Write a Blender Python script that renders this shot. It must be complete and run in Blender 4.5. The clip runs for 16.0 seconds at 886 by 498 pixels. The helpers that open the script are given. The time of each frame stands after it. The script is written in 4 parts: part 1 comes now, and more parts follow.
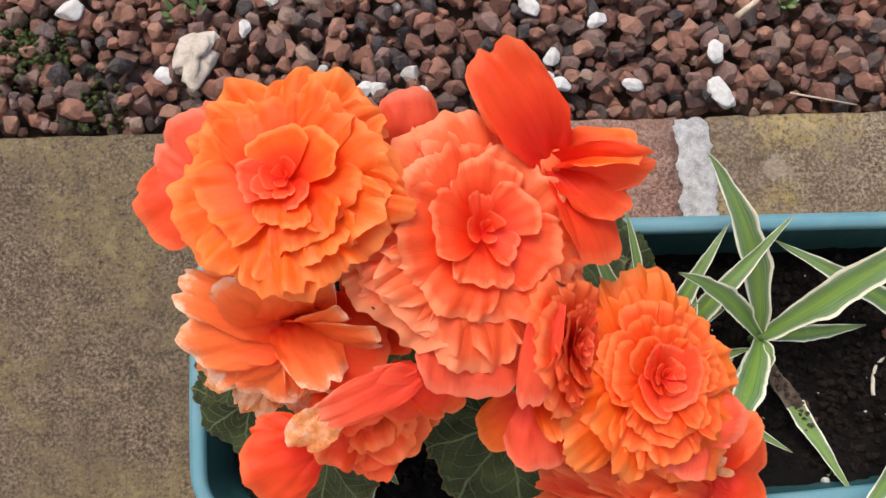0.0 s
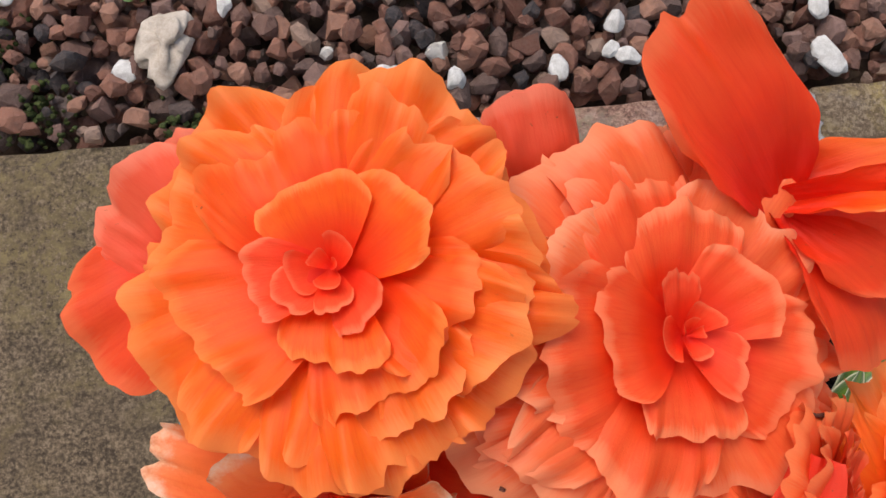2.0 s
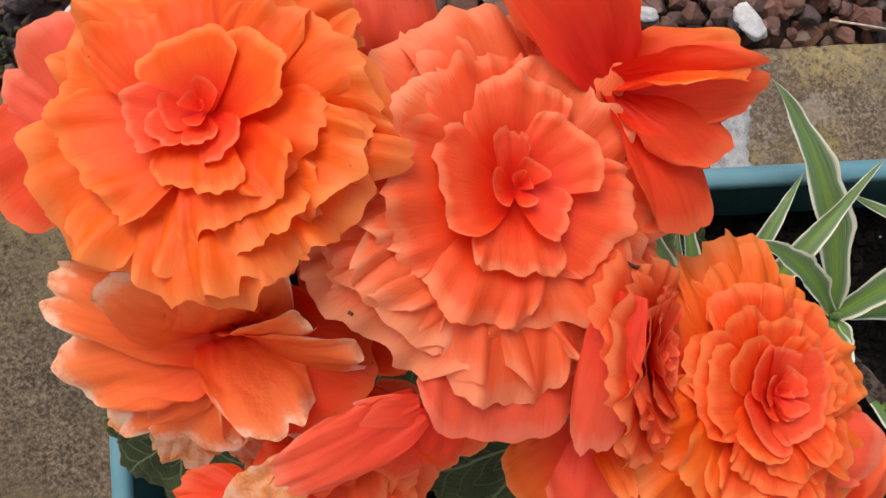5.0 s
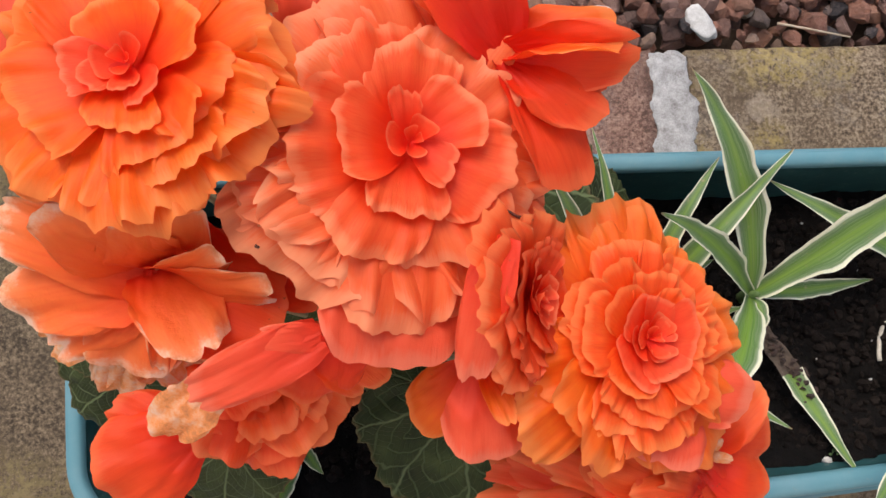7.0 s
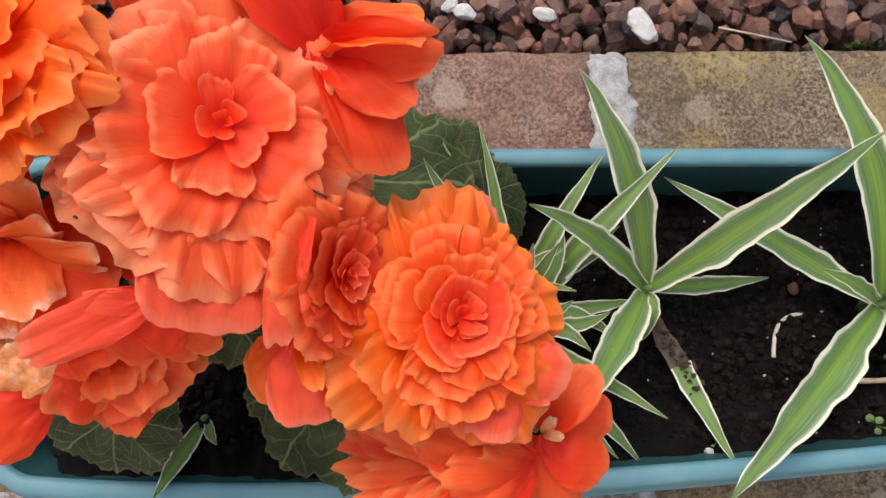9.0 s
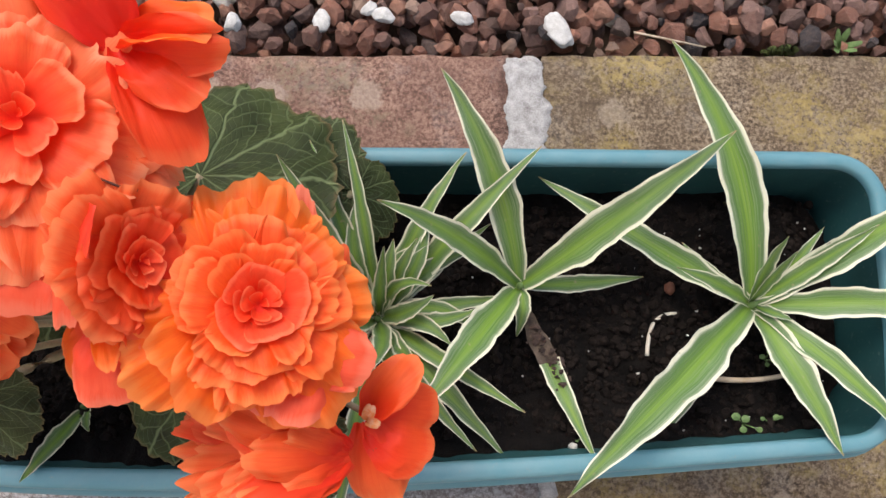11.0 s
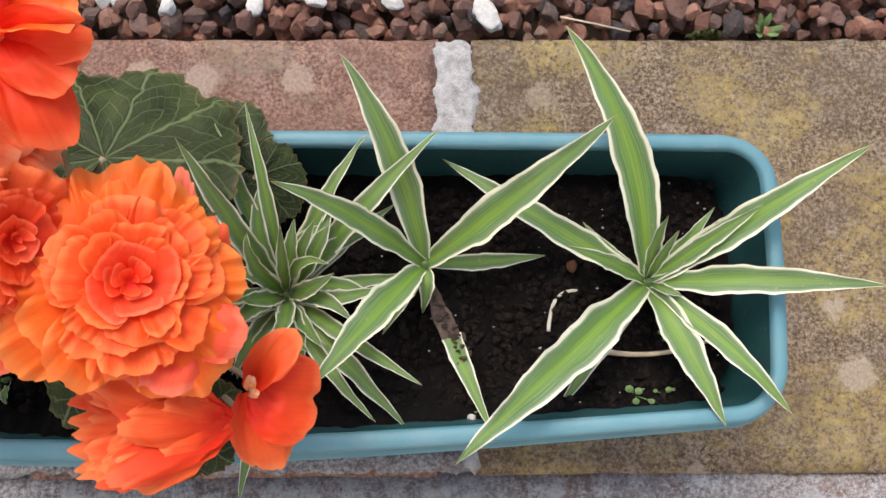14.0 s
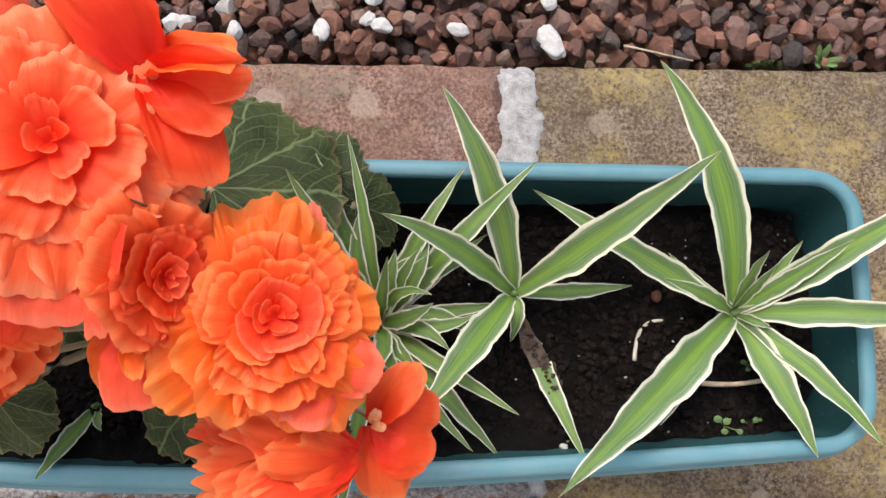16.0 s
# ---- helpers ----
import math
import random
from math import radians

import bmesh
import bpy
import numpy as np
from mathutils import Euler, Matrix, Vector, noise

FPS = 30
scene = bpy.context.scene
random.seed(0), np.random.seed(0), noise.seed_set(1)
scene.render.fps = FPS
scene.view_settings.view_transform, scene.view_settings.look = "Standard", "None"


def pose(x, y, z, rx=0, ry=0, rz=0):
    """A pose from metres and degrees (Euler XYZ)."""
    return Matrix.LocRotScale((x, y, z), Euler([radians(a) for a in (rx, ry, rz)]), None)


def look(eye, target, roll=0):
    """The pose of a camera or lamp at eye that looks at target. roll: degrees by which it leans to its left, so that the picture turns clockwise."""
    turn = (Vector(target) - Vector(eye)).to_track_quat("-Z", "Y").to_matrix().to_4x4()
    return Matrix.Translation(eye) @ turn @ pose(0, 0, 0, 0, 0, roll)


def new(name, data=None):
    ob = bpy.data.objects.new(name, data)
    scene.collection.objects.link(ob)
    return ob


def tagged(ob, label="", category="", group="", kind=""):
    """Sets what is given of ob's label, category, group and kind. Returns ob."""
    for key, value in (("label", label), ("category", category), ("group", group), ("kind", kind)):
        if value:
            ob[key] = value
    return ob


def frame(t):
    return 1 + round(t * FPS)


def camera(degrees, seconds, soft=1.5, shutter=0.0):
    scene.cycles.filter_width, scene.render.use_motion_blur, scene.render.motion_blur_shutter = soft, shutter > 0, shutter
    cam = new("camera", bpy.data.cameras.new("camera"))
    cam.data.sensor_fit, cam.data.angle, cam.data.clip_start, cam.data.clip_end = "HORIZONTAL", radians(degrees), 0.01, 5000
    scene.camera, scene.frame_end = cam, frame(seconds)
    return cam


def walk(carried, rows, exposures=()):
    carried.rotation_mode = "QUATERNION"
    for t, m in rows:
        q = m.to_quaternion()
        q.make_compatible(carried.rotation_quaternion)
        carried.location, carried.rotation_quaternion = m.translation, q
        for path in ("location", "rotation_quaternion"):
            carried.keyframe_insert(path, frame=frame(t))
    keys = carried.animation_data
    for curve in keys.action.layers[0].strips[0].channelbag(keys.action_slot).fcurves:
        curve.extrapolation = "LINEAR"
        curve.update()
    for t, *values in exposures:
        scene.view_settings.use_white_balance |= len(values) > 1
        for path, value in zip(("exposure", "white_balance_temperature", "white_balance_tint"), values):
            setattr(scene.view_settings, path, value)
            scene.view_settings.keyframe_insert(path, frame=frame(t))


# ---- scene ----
cam = camera(56.8, 16.0)
PATH = [
    (0, (0.095, 0.149, 0.612), (0.149, 0.508, -1.355), 6.4),
    (0.5, (0.079, 0.175, 0.583), (0.143, 0.514, -1.387), 9.0),
    (1, (0.073, 0.192, 0.562), (0.143, 0.514, -1.41), 10.6),
    (1.5, (0.066, 0.202, 0.514), (0.144, 0.5, -1.462), 10.6),
    (2, (0.063, 0.207, 0.487), (0.143, 0.497, -1.49), 10.0),
    (2.5, (0.06, 0.217, 0.475), (0.148, 0.472, -1.507), 7.8),
    (3, (0.054, 0.216, 0.474), (0.16, 0.449, -1.51), 13.6),
    (3.5, (0.072, 0.2, 0.473), (0.195, 0.446, -1.508), 19.0),
    (4, (0.085, 0.188, 0.483), (0.225, 0.436, -1.497), 22.8),
    (4.5, (0.086, 0.18, 0.497), (0.221, 0.45, -1.481), 21.3),
    (5, (0.087, 0.169, 0.508), (0.218, 0.445, -1.469), 21.2),
    (5.2, (0.089, 0.167, 0.516), (0.215, 0.431, -1.463), 21.8),
    (7.3, (0.115, 0.147, 0.532), (0.254, 0.439, -1.441), 22.8),
    (7.5, (0.118, 0.147, 0.531), (0.25, 0.435, -1.444), 21.9),
    (8, (0.129, 0.148, 0.539), (0.247, 0.43, -1.438), 19.6),
    (8.5, (0.15, 0.142, 0.549), (0.245, 0.43, -1.428), 15.6),
    (9, (0.176, 0.136, 0.551), (0.232, 0.435, -1.426), 9.7),
    (9.2, (0.187, 0.137, 0.552), (0.235, 0.43, -1.426), 8.9),
    (11.3, (0.256, 0.128, 0.561), (0.266, 0.445, -1.414), 1.7),
    (11.5, (0.261, 0.128, 0.561), (0.269, 0.435, -1.415), 1.2),
    (12, (0.275, 0.127, 0.56), (0.28, 0.405, -1.421), 0.4),
    (12.5, (0.289, 0.125, 0.562), (0.298, 0.385, -1.421), 1.5),
    (13, (0.292, 0.123, 0.568), (0.308, 0.383, -1.415), 3.3),
    (13.5, (0.294, 0.124, 0.575), (0.313, 0.39, -1.407), 4.1),
    (14, (0.296, 0.125, 0.577), (0.321, 0.395, -1.404), 5.1),
    (14.5, (0.284, 0.129, 0.577), (0.314, 0.404, -1.404), 6.0),
    (15, (0.269, 0.133, 0.576), (0.303, 0.414, -1.404), 6.7),
    (15.5, (0.253, 0.133, 0.576), (0.298, 0.42, -1.403), 8.9),
    (16, (0.241, 0.134, 0.581), (0.293, 0.432, -1.396), 10.2),
]
walk(cam, [(t, look(eye, target, roll)) for t, eye, target, roll in PATH], exposures=[(0, 0.16), (1.5, 0.0), (3, -0.28), (4, -0.26), (5, -0.16), (7.5, -0.01), (9, 0.02), (11.5, 0.22), (16, 0.28)])

# ---- world, sun ----
world = bpy.data.worlds.new("overcast")
scene.world = world
world.use_nodes = True
wn = world.node_tree
sky = wn.nodes.new("ShaderNodeTexSky")
sky.sky_type = "NISHITA"
sky.sun_disc = False
sky.sun_elevation, sky.sun_rotation = radians(58), radians(-25)
sky.air_density, sky.dust_density, sky.ozone_density = 1.0, 4.0, 1.0
wn.nodes["Background"].inputs[1].default_value = 0.21
wn.links.new(sky.outputs[0], wn.nodes["Background"].inputs[0])
sun = new("sun", bpy.data.lights.new("sun", "SUN"))
sun.data.energy, sun.data.angle, sun.data.color = 1.5, radians(35), (1.0, 0.96, 0.9)
sun.matrix_world = look((-0.35, 1.45, 2.2), (0.2, 0.2, 0.1))


# ---- materials ----
class Nodes:
    """A small helper that adds shader nodes to a material."""

    def __init__(self, name):
        self.mat = bpy.data.materials.new(name)
        self.mat.use_nodes = True
        self.tree = self.mat.node_tree
        self.bsdf = self.tree.nodes["Principled BSDF"]

    def put(self, socket, value):
        if hasattr(value, "is_output"):
            self.tree.links.new(value, socket)
        elif isinstance(value, tuple) and len(value) == 3 and socket.type == "RGBA":
            socket.default_value = (*value, 1)
        else:
            socket.default_value = value

    def node(self, kind, out=0, **inputs):
        n = self.tree.nodes.new(kind)
        for key, value in inputs.items():
            self.put(n.inputs[int(key[1:]) if key[0] == "i" and key[1:].isdigit() else key], value)
        return n.outputs[out]

    def math(self, op, a, b=0.0, c=0.0, clamp=False):
        n = self.tree.nodes.new("ShaderNodeMath")
        n.operation, n.use_clamp = op, clamp
        for s, v in zip(n.inputs, (a, b, c)):
            self.put(s, v)
        return n.outputs[0]

    def coord(self, which="Object"):
        return self.tree.nodes.new("ShaderNodeTexCoord").outputs[which]

    def noise(self, scale, detail=4.0, rough=0.6, where=None, dist=0.0):
        return self.node("ShaderNodeTexNoise", Vector=where or self.coord(), Scale=scale, Detail=detail, Roughness=rough, Distortion=dist)

    def voronoi(self, scale, out=0, where=None, feature="F1"):
        n = self.tree.nodes.new("ShaderNodeTexVoronoi")
        n.feature = feature
        self.put(n.inputs["Vector"], where or self.coord())
        n.inputs["Scale"].default_value = scale
        return n.outputs[out]

    def ramp(self, value, *stops):
        n = self.tree.nodes.new("ShaderNodeValToRGB")
        self.put(n.inputs[0], value)
        e = n.color_ramp.elements
        while len(e) < len(stops):
            e.new(0.5)
        for item, (at, colour) in zip(e, stops):
            item.position = at
            item.color = (*colour, 1) if isinstance(colour, tuple) else (colour, colour, colour, 1)
        return n.outputs[0]

    def mix(self, fac, a, b, mode="MIX"):
        n = self.tree.nodes.new("ShaderNodeMix")
        n.data_type, n.blend_type = "RGBA", mode
        self.put(n.inputs[0], fac)
        self.put(n.inputs[6], a)
        self.put(n.inputs[7], b)
        return n.outputs[2]

    def uv(self):
        s = self.tree.nodes.new("ShaderNodeSeparateXYZ")
        self.tree.links.new(self.coord("UV"), s.inputs[0])
        return s.outputs[0], s.outputs[1]

    def bump(self, height, strength=0.3, distance=0.001):
        self.put(self.bsdf.inputs["Normal"], self.node("ShaderNodeBump", Height=height, Strength=strength, Distance=distance))

    def done(self, colour, rough=0.6, spec=0.5, glow=0.0):
        self.put(self.bsdf.inputs["Base Color"], colour)
        self.put(self.bsdf.inputs["Roughness"], rough)
        self.put(self.bsdf.inputs["Specular IOR Level"], spec)
        if glow:  # light shining through a thin blade
            tr = self.node("ShaderNodeBsdfTranslucent", Color=colour)
            both = self.node("ShaderNodeMixShader", i0=glow, i1=self.bsdf.outputs[0], i2=tr)
            self.tree.links.new(both, self.tree.nodes["Material Output"].inputs[0])
        return self.mat


def rnd(n):
    return n.tree.nodes.new("ShaderNodeObjectInfo").outputs["Random"]


def petal_material(name, heart, middle, edge, rim):
    n = Nodes(name)
    u, v = n.uv()
    soft, fine = n.noise(60, 3), n.noise(420, 4, 0.6)
    at = n.math("ADD", u, n.math("MULTIPLY", n.math("SUBTRACT", soft, 0.5), 0.35))
    colour = n.ramp(at, (0.24, heart), (0.50, middle), (0.74, edge), (0.88, edge), (1.0, rim))
    slant = n.math("MULTIPLY", n.math("SUBTRACT", v, 0.5), n.math("ADD", 0.75, n.math("MULTIPLY", u, 0.25)))
    streak = n.node("ShaderNodeTexNoise", Vector=n.node("ShaderNodeCombineXYZ", X=n.math("MULTIPLY", u, 2.2), Y=n.math("MULTIPLY", slant, 36.0), Z=n.math("MULTIPLY", rnd(n), 40.0)), Scale=1.0, Detail=5.0)
    vein = n.node("ShaderNodeTexNoise", Vector=n.node("ShaderNodeCombineXYZ", X=n.math("MULTIPLY", u, 5.0), Y=n.math("MULTIPLY", slant, 110.0), Z=n.math("MULTIPLY", rnd(n), 70.0)), Scale=1.0, Detail=3.0)
    colour = n.mix(n.ramp(streak, (0.44, 0.0), (0.70, 0.42)), colour, n.mix(0.5, colour, heart))
    colour = n.mix(n.ramp(vein, (0.50, 0.0), (0.66, 0.45)), colour, n.mix(0.5, colour, heart))
    pale = n.ramp(n.math("ADD", u, n.math("MULTIPLY", n.math("SUBTRACT", vein, 0.5), 0.30)), (0.86, 0.0), (1.02, 0.75))
    colour = n.mix(pale, colour, rim)
    colour = n.mix(n.ramp(fine, (0.60, 0.0), (0.80, 0.30)), colour, n.mix(0.35, colour, rim))
    colour = n.mix(n.math("MULTIPLY", rnd(n), 0.22), colour, middle)
    colour = n.mix(n.math("MULTIPLY", n.math("FRACT", n.math("MULTIPLY", rnd(n), 7.3)), 0.16), colour, edge)
    colour = n.mix(n.math("MULTIPLY", n.math("FRACT", n.math("MULTIPLY", rnd(n), 13.7)), 0.15), colour, heart)
    scar = n.math("MULTIPLY", n.ramp(n.noise(520, 3), (0.68, 0.0), (0.72, 0.8)), n.ramp(n.noise(38, 2), (0.60, 0.0), (0.66, 1.0)))
    colour = n.mix(scar, colour, (0.30, 0.085, 0.03))
    cells = n.voronoi(2600)
    n.bump(n.math("ADD", n.math("ADD", n.math("MULTIPLY", streak, 0.7), n.math("MULTIPLY", vein, 0.35)), n.math("MULTIPLY", n.math("ADD", n.math("MULTIPLY", cells, 0.2), n.noise(260, 4, 0.6)), 0.55)), 0.24, 0.0010)
    return n.done(colour, n.math("ADD", 0.42, n.math("MULTIPLY", soft, 0.2)), 0.30, 0.34)


PETAL_GOLD = petal_material("golden_orange_petal", (0.82, 0.028, 0.005), (0.91, 0.091, 0.004), (0.93, 0.172, 0.010), (0.95, 0.316, 0.075))
PETAL_CORAL = petal_material("coral_orange_petal", (0.80, 0.024, 0.007), (0.90, 0.084, 0.012), (0.94, 0.191, 0.055), (0.95, 0.391, 0.19))
PETAL_ORANGE = petal_material("deep_orange_petal", (0.80, 0.020, 0.006), (0.90, 0.088, 0.006), (0.94, 0.177, 0.012), (0.95, 0.307, 0.070))
PETAL_RED = petal_material("orange_red_petal", (0.72, 0.014, 0.005), (0.84, 0.048, 0.007), (0.88, 0.084, 0.015), (0.92, 0.186, 0.06))
PETAL_VERMILION = petal_material("vermilion_petal", (0.76, 0.019, 0.006), (0.90, 0.084, 0.012), (0.94, 0.153, 0.034), (0.95, 0.298, 0.10))
PETAL_PINK = petal_material("salmon_red_petal", (0.80, 0.045, 0.018), (0.87, 0.084, 0.032), (0.90, 0.130, 0.055), (0.94, 0.279, 0.16))
PETAL_GOLD_MID = petal_material("golden_orange_inner_petal", (0.82, 0.022, 0.004), (0.90, 0.069, 0.004), (0.94, 0.144, 0.008), (0.95, 0.298, 0.06))
PETAL_CORAL_MID = petal_material("coral_orange_inner_petal", (0.80, 0.019, 0.006), (0.89, 0.052, 0.007), (0.93, 0.126, 0.028), (0.95, 0.316, 0.13))
PETAL_ORANGE_MID = petal_material("deep_orange_inner_petal", (0.80, 0.017, 0.006), (0.90, 0.060, 0.006), (0.93, 0.126, 0.014), (0.95, 0.279, 0.07))
MIDDLE = {PETAL_GOLD: PETAL_GOLD_MID, PETAL_CORAL: PETAL_CORAL_MID, PETAL_ORANGE: PETAL_ORANGE_MID, PETAL_VERMILION: PETAL_RED}
PETAL_HEART = petal_material("red_heart_petal", (0.78, 0.017, 0.006), (0.90, 0.052, 0.012), (0.93, 0.102, 0.028), (0.95, 0.242, 0.10))


def withered_petal():
    n = Nodes("withered_petal")
    u, v = n.uv()
    soft = n.noise(90, 5, 0.7)
    colour = n.ramp(n.math("ADD", u, n.math("MULTIPLY", n.math("SUBTRACT", soft, 0.5), 0.2)), (0.05, (0.82, 0.035, 0.008)), (0.3, (0.90, 0.105, 0.014)), (0.8, (0.92, 0.175, 0.035)), (1.0, (0.92, 0.28, 0.10)))
    streak = n.node("ShaderNodeTexNoise", Vector=n.node("ShaderNodeCombineXYZ", X=n.math("MULTIPLY", u, 2.0), Y=n.math("MULTIPLY", v, 30.0), Z=n.math("MULTIPLY", rnd(n), 40.0)), Scale=1.0, Detail=4.0)
    colour = n.mix(n.ramp(streak, (0.45, 0.0), (0.66, 0.35)), colour, n.mix(0.5, colour, (0.80, 0.040, 0.012)))
    brown = n.ramp(soft, (0.38, (0.34, 0.14, 0.07)), (0.50, (0.88, 0.52, 0.32)), (0.65, (0.90, 0.66, 0.50)))
    at = n.math("ADD", u, n.math("MULTIPLY", n.math("SUBTRACT", soft, 0.5), 0.35))
    colour = n.mix(n.ramp(at, (0.90, 0.0), (1.0, 0.85)), colour, brown)
    n.bump(n.noise(500), 0.4, 0.001)
    return n.done(colour, 0.6, 0.3, 0.25)


def pale_withered():
    n = Nodes("pale_withered_petal")
    soft = n.noise(110, 5, 0.7)
    colour = n.ramp(soft, (0.3, (0.45, 0.17, 0.08)), (0.45, (0.86, 0.32, 0.10)), (0.6, (0.85, 0.55, 0.36)), (0.75, (0.75, 0.5, 0.38)))
    n.bump(n.noise(400), 0.5, 0.001)
    return n.done(colour, 0.65, 0.3, 0.25)


PETAL_DRY, PETAL_PALE = withered_petal(), pale_withered()


def stripe_material():
    """A spider plant blade: lime streak down the middle, grey-green beside it, cream along both margins."""
    n = Nodes("variegated_blade")
    u, v = n.uv()
    across = n.math("MULTIPLY", n.math("ABSOLUTE", n.math("SUBTRACT", v, 0.5)), 2.0)
    fibre = n.node("ShaderNodeTexNoise", Vector=n.node("ShaderNodeCombineXYZ", X=n.math("MULTIPLY", u, 2.0), Y=n.math("MULTIPLY", v, 26.0), Z=n.math("MULTIPLY", rnd(n), 50.0)), Scale=1.0, Detail=2.0)
    thread = n.node("ShaderNodeTexNoise", Vector=n.node("ShaderNodeCombineXYZ", X=n.math("MULTIPLY", u, 4.0), Y=n.math("MULTIPLY", v, 90.0), Z=n.math("MULTIPLY", rnd(n), 20.0)), Scale=1.0, Detail=2.0)
    wob = n.math("MULTIPLY", n.math("SUBTRACT", fibre, 0.5), 0.24)
    at = n.math("ADD", across, wob)
    fresh = n.ramp(at, (0.0, (0.20, 0.34, 0.030)), (0.30, (0.135, 0.26, 0.030)), (0.58, (0.092, 0.190, 0.044)), (0.80, (0.17, 0.25, 0.11)))
    dull = n.ramp(at, (0.0, (0.16, 0.26, 0.065)), (0.30, (0.115, 0.20, 0.060)), (0.58, (0.090, 0.160, 0.068)), (0.80, (0.20, 0.27, 0.15)))
    green = n.mix(n.math("MULTIPLY", n.ramp(u, (0.35, 0.25), (0.85, 1.0)), n.math("ADD", 0.40, n.math("MULTIPLY", rnd(n), 0.60))), fresh, dull)
    green = n.mix(n.math("MULTIPLY", n.ramp(thread, (0.46, 0.0), (0.66, 0.55)), n.ramp(across, (0.1, 0.35), (0.6, 1.0))), green, (0.36, 0.42, 0.28))
    green = n.mix(n.ramp(fibre, (0.52, 0.0), (0.68, 0.35)), green, (0.055, 0.115, 0.030))
    cream = n.mix(n.noise(160), (0.68, 0.67, 0.47), (0.84, 0.83, 0.68))
    edge = n.math("ADD", across, n.math("MULTIPLY", n.math("SUBTRACT", thread, 0.5), 0.22))
    colour = n.mix(n.ramp(n.math("ADD", edge, n.math("MULTIPLY", wob, 0.5)), (0.77, 0.0), (0.86, 1.0)), green, cream)
    colour = n.mix(n.ramp(n.noise(300, 2), (0.70, 0.0), (0.74, 0.6)), colour, (0.35, 0.30, 0.16))
    colour = n.mix(n.ramp(u, (0.965, 0.0), (0.995, 0.8)), colour, (0.42, 0.28, 0.15))
    n.bump(n.math("ADD", n.math("ADD", fibre, n.math("MULTIPLY", thread, 0.5)), n.math("MULTIPLY", across, 0.4)), 0.4, 0.0008)
    return n.done(colour, 0.42, 0.4, 0.18)


BLADE = stripe_material()


def plain(name, low, high, scale, rough=0.7, bump=0.4, dist=0.001, spec=0.4, glow=0.0):
    n = Nodes(name)
    big, fine = n.noise(scale, 5), n.noise(scale * 7, 4, 0.7)
    fac = n.math("ADD", n.math("MULTIPLY", big, 0.6), n.math("MULTIPLY", fine, 0.4))
    n.bump(fac, bump, dist)
    return n.done(n.ramp(fac, (0.35, low), (0.65, high)), rough, spec, glow)


def begonia_leaf_material():
    n = Nodes("begonia_leaf")
    u, v = n.uv()  # u: distance from the stalk, v: angle round it
    bent = n.math("ADD", v, n.math("MULTIPLY", n.math("SUBTRACT", n.noise(40, 3), 0.5), 0.05))
    beam = n.math("ABSOLUTE", n.math("SUBTRACT", n.math("FRACT", n.math("MULTIPLY", bent, 9.0)), 0.5))
    wide = n.math("MULTIPLY", beam, n.math("ADD", u, 0.08))
    main = n.ramp(wide, (0.012, 1.0), (0.032, 0.0))
    wander = n.math("MULTIPLY", n.math("SUBTRACT", n.noise(90, 4), 0.5), 0.30)
    branch = n.math("ABSOLUTE", n.math("SUBTRACT", n.math("FRACT", n.math("ADD", n.math("SUBTRACT", n.math("MULTIPLY", u, 5.0), n.math("MULTIPLY", beam, 3.2)), wander)), 0.5))
    side = n.ramp(branch, (0.03, 0.55), (0.10, 0.0))
    twig = n.math("ABSOLUTE", n.math("SUBTRACT", n.math("FRACT", n.math("ADD", n.math("ADD", n.math("MULTIPLY", u, 11.0), n.math("MULTIPLY", beam, 7.0)), n.math("MULTIPLY", wander, 2.5))), 0.5))
    fine = n.ramp(twig, (0.02, 0.22), (0.10, 0.0))
    veins = n.math("MAXIMUM", n.math("MAXIMUM", main, side), fine, clamp=True)
    soft = n.noise(45, 5)
    blade = n.ramp(soft, (0.3, (0.014, 0.020, 0.005)), (0.50, (0.030, 0.044, 0.011)), (0.68, (0.066, 0.088, 0.026)))
    blade = n.mix(n.math("MULTIPLY", rnd(n), 0.6), blade, (0.030, 0.034, 0.011))
    colour = n.mix(n.math("MULTIPLY", veins, 0.60), blade, (0.19, 0.24, 0.11))
    colour = n.mix(n.ramp(u, (0.96, 0.0), (1.0, 0.5)), colour, (0.20, 0.13, 0.06))
    n.bump(n.math("SUBTRACT", n.math("MULTIPLY", soft, 0.7), n.math("MULTIPLY", veins, 0.5)), 0.8, 0.0025)
    return n.done(colour, 0.55, 0.22, 0.1)


LEAF = begonia_leaf_material()
STALK = plain("pale_stalk", (0.22, 0.20, 0.10), (0.42, 0.32, 0.20), 120, 0.5, 0.2, glow=0.1)


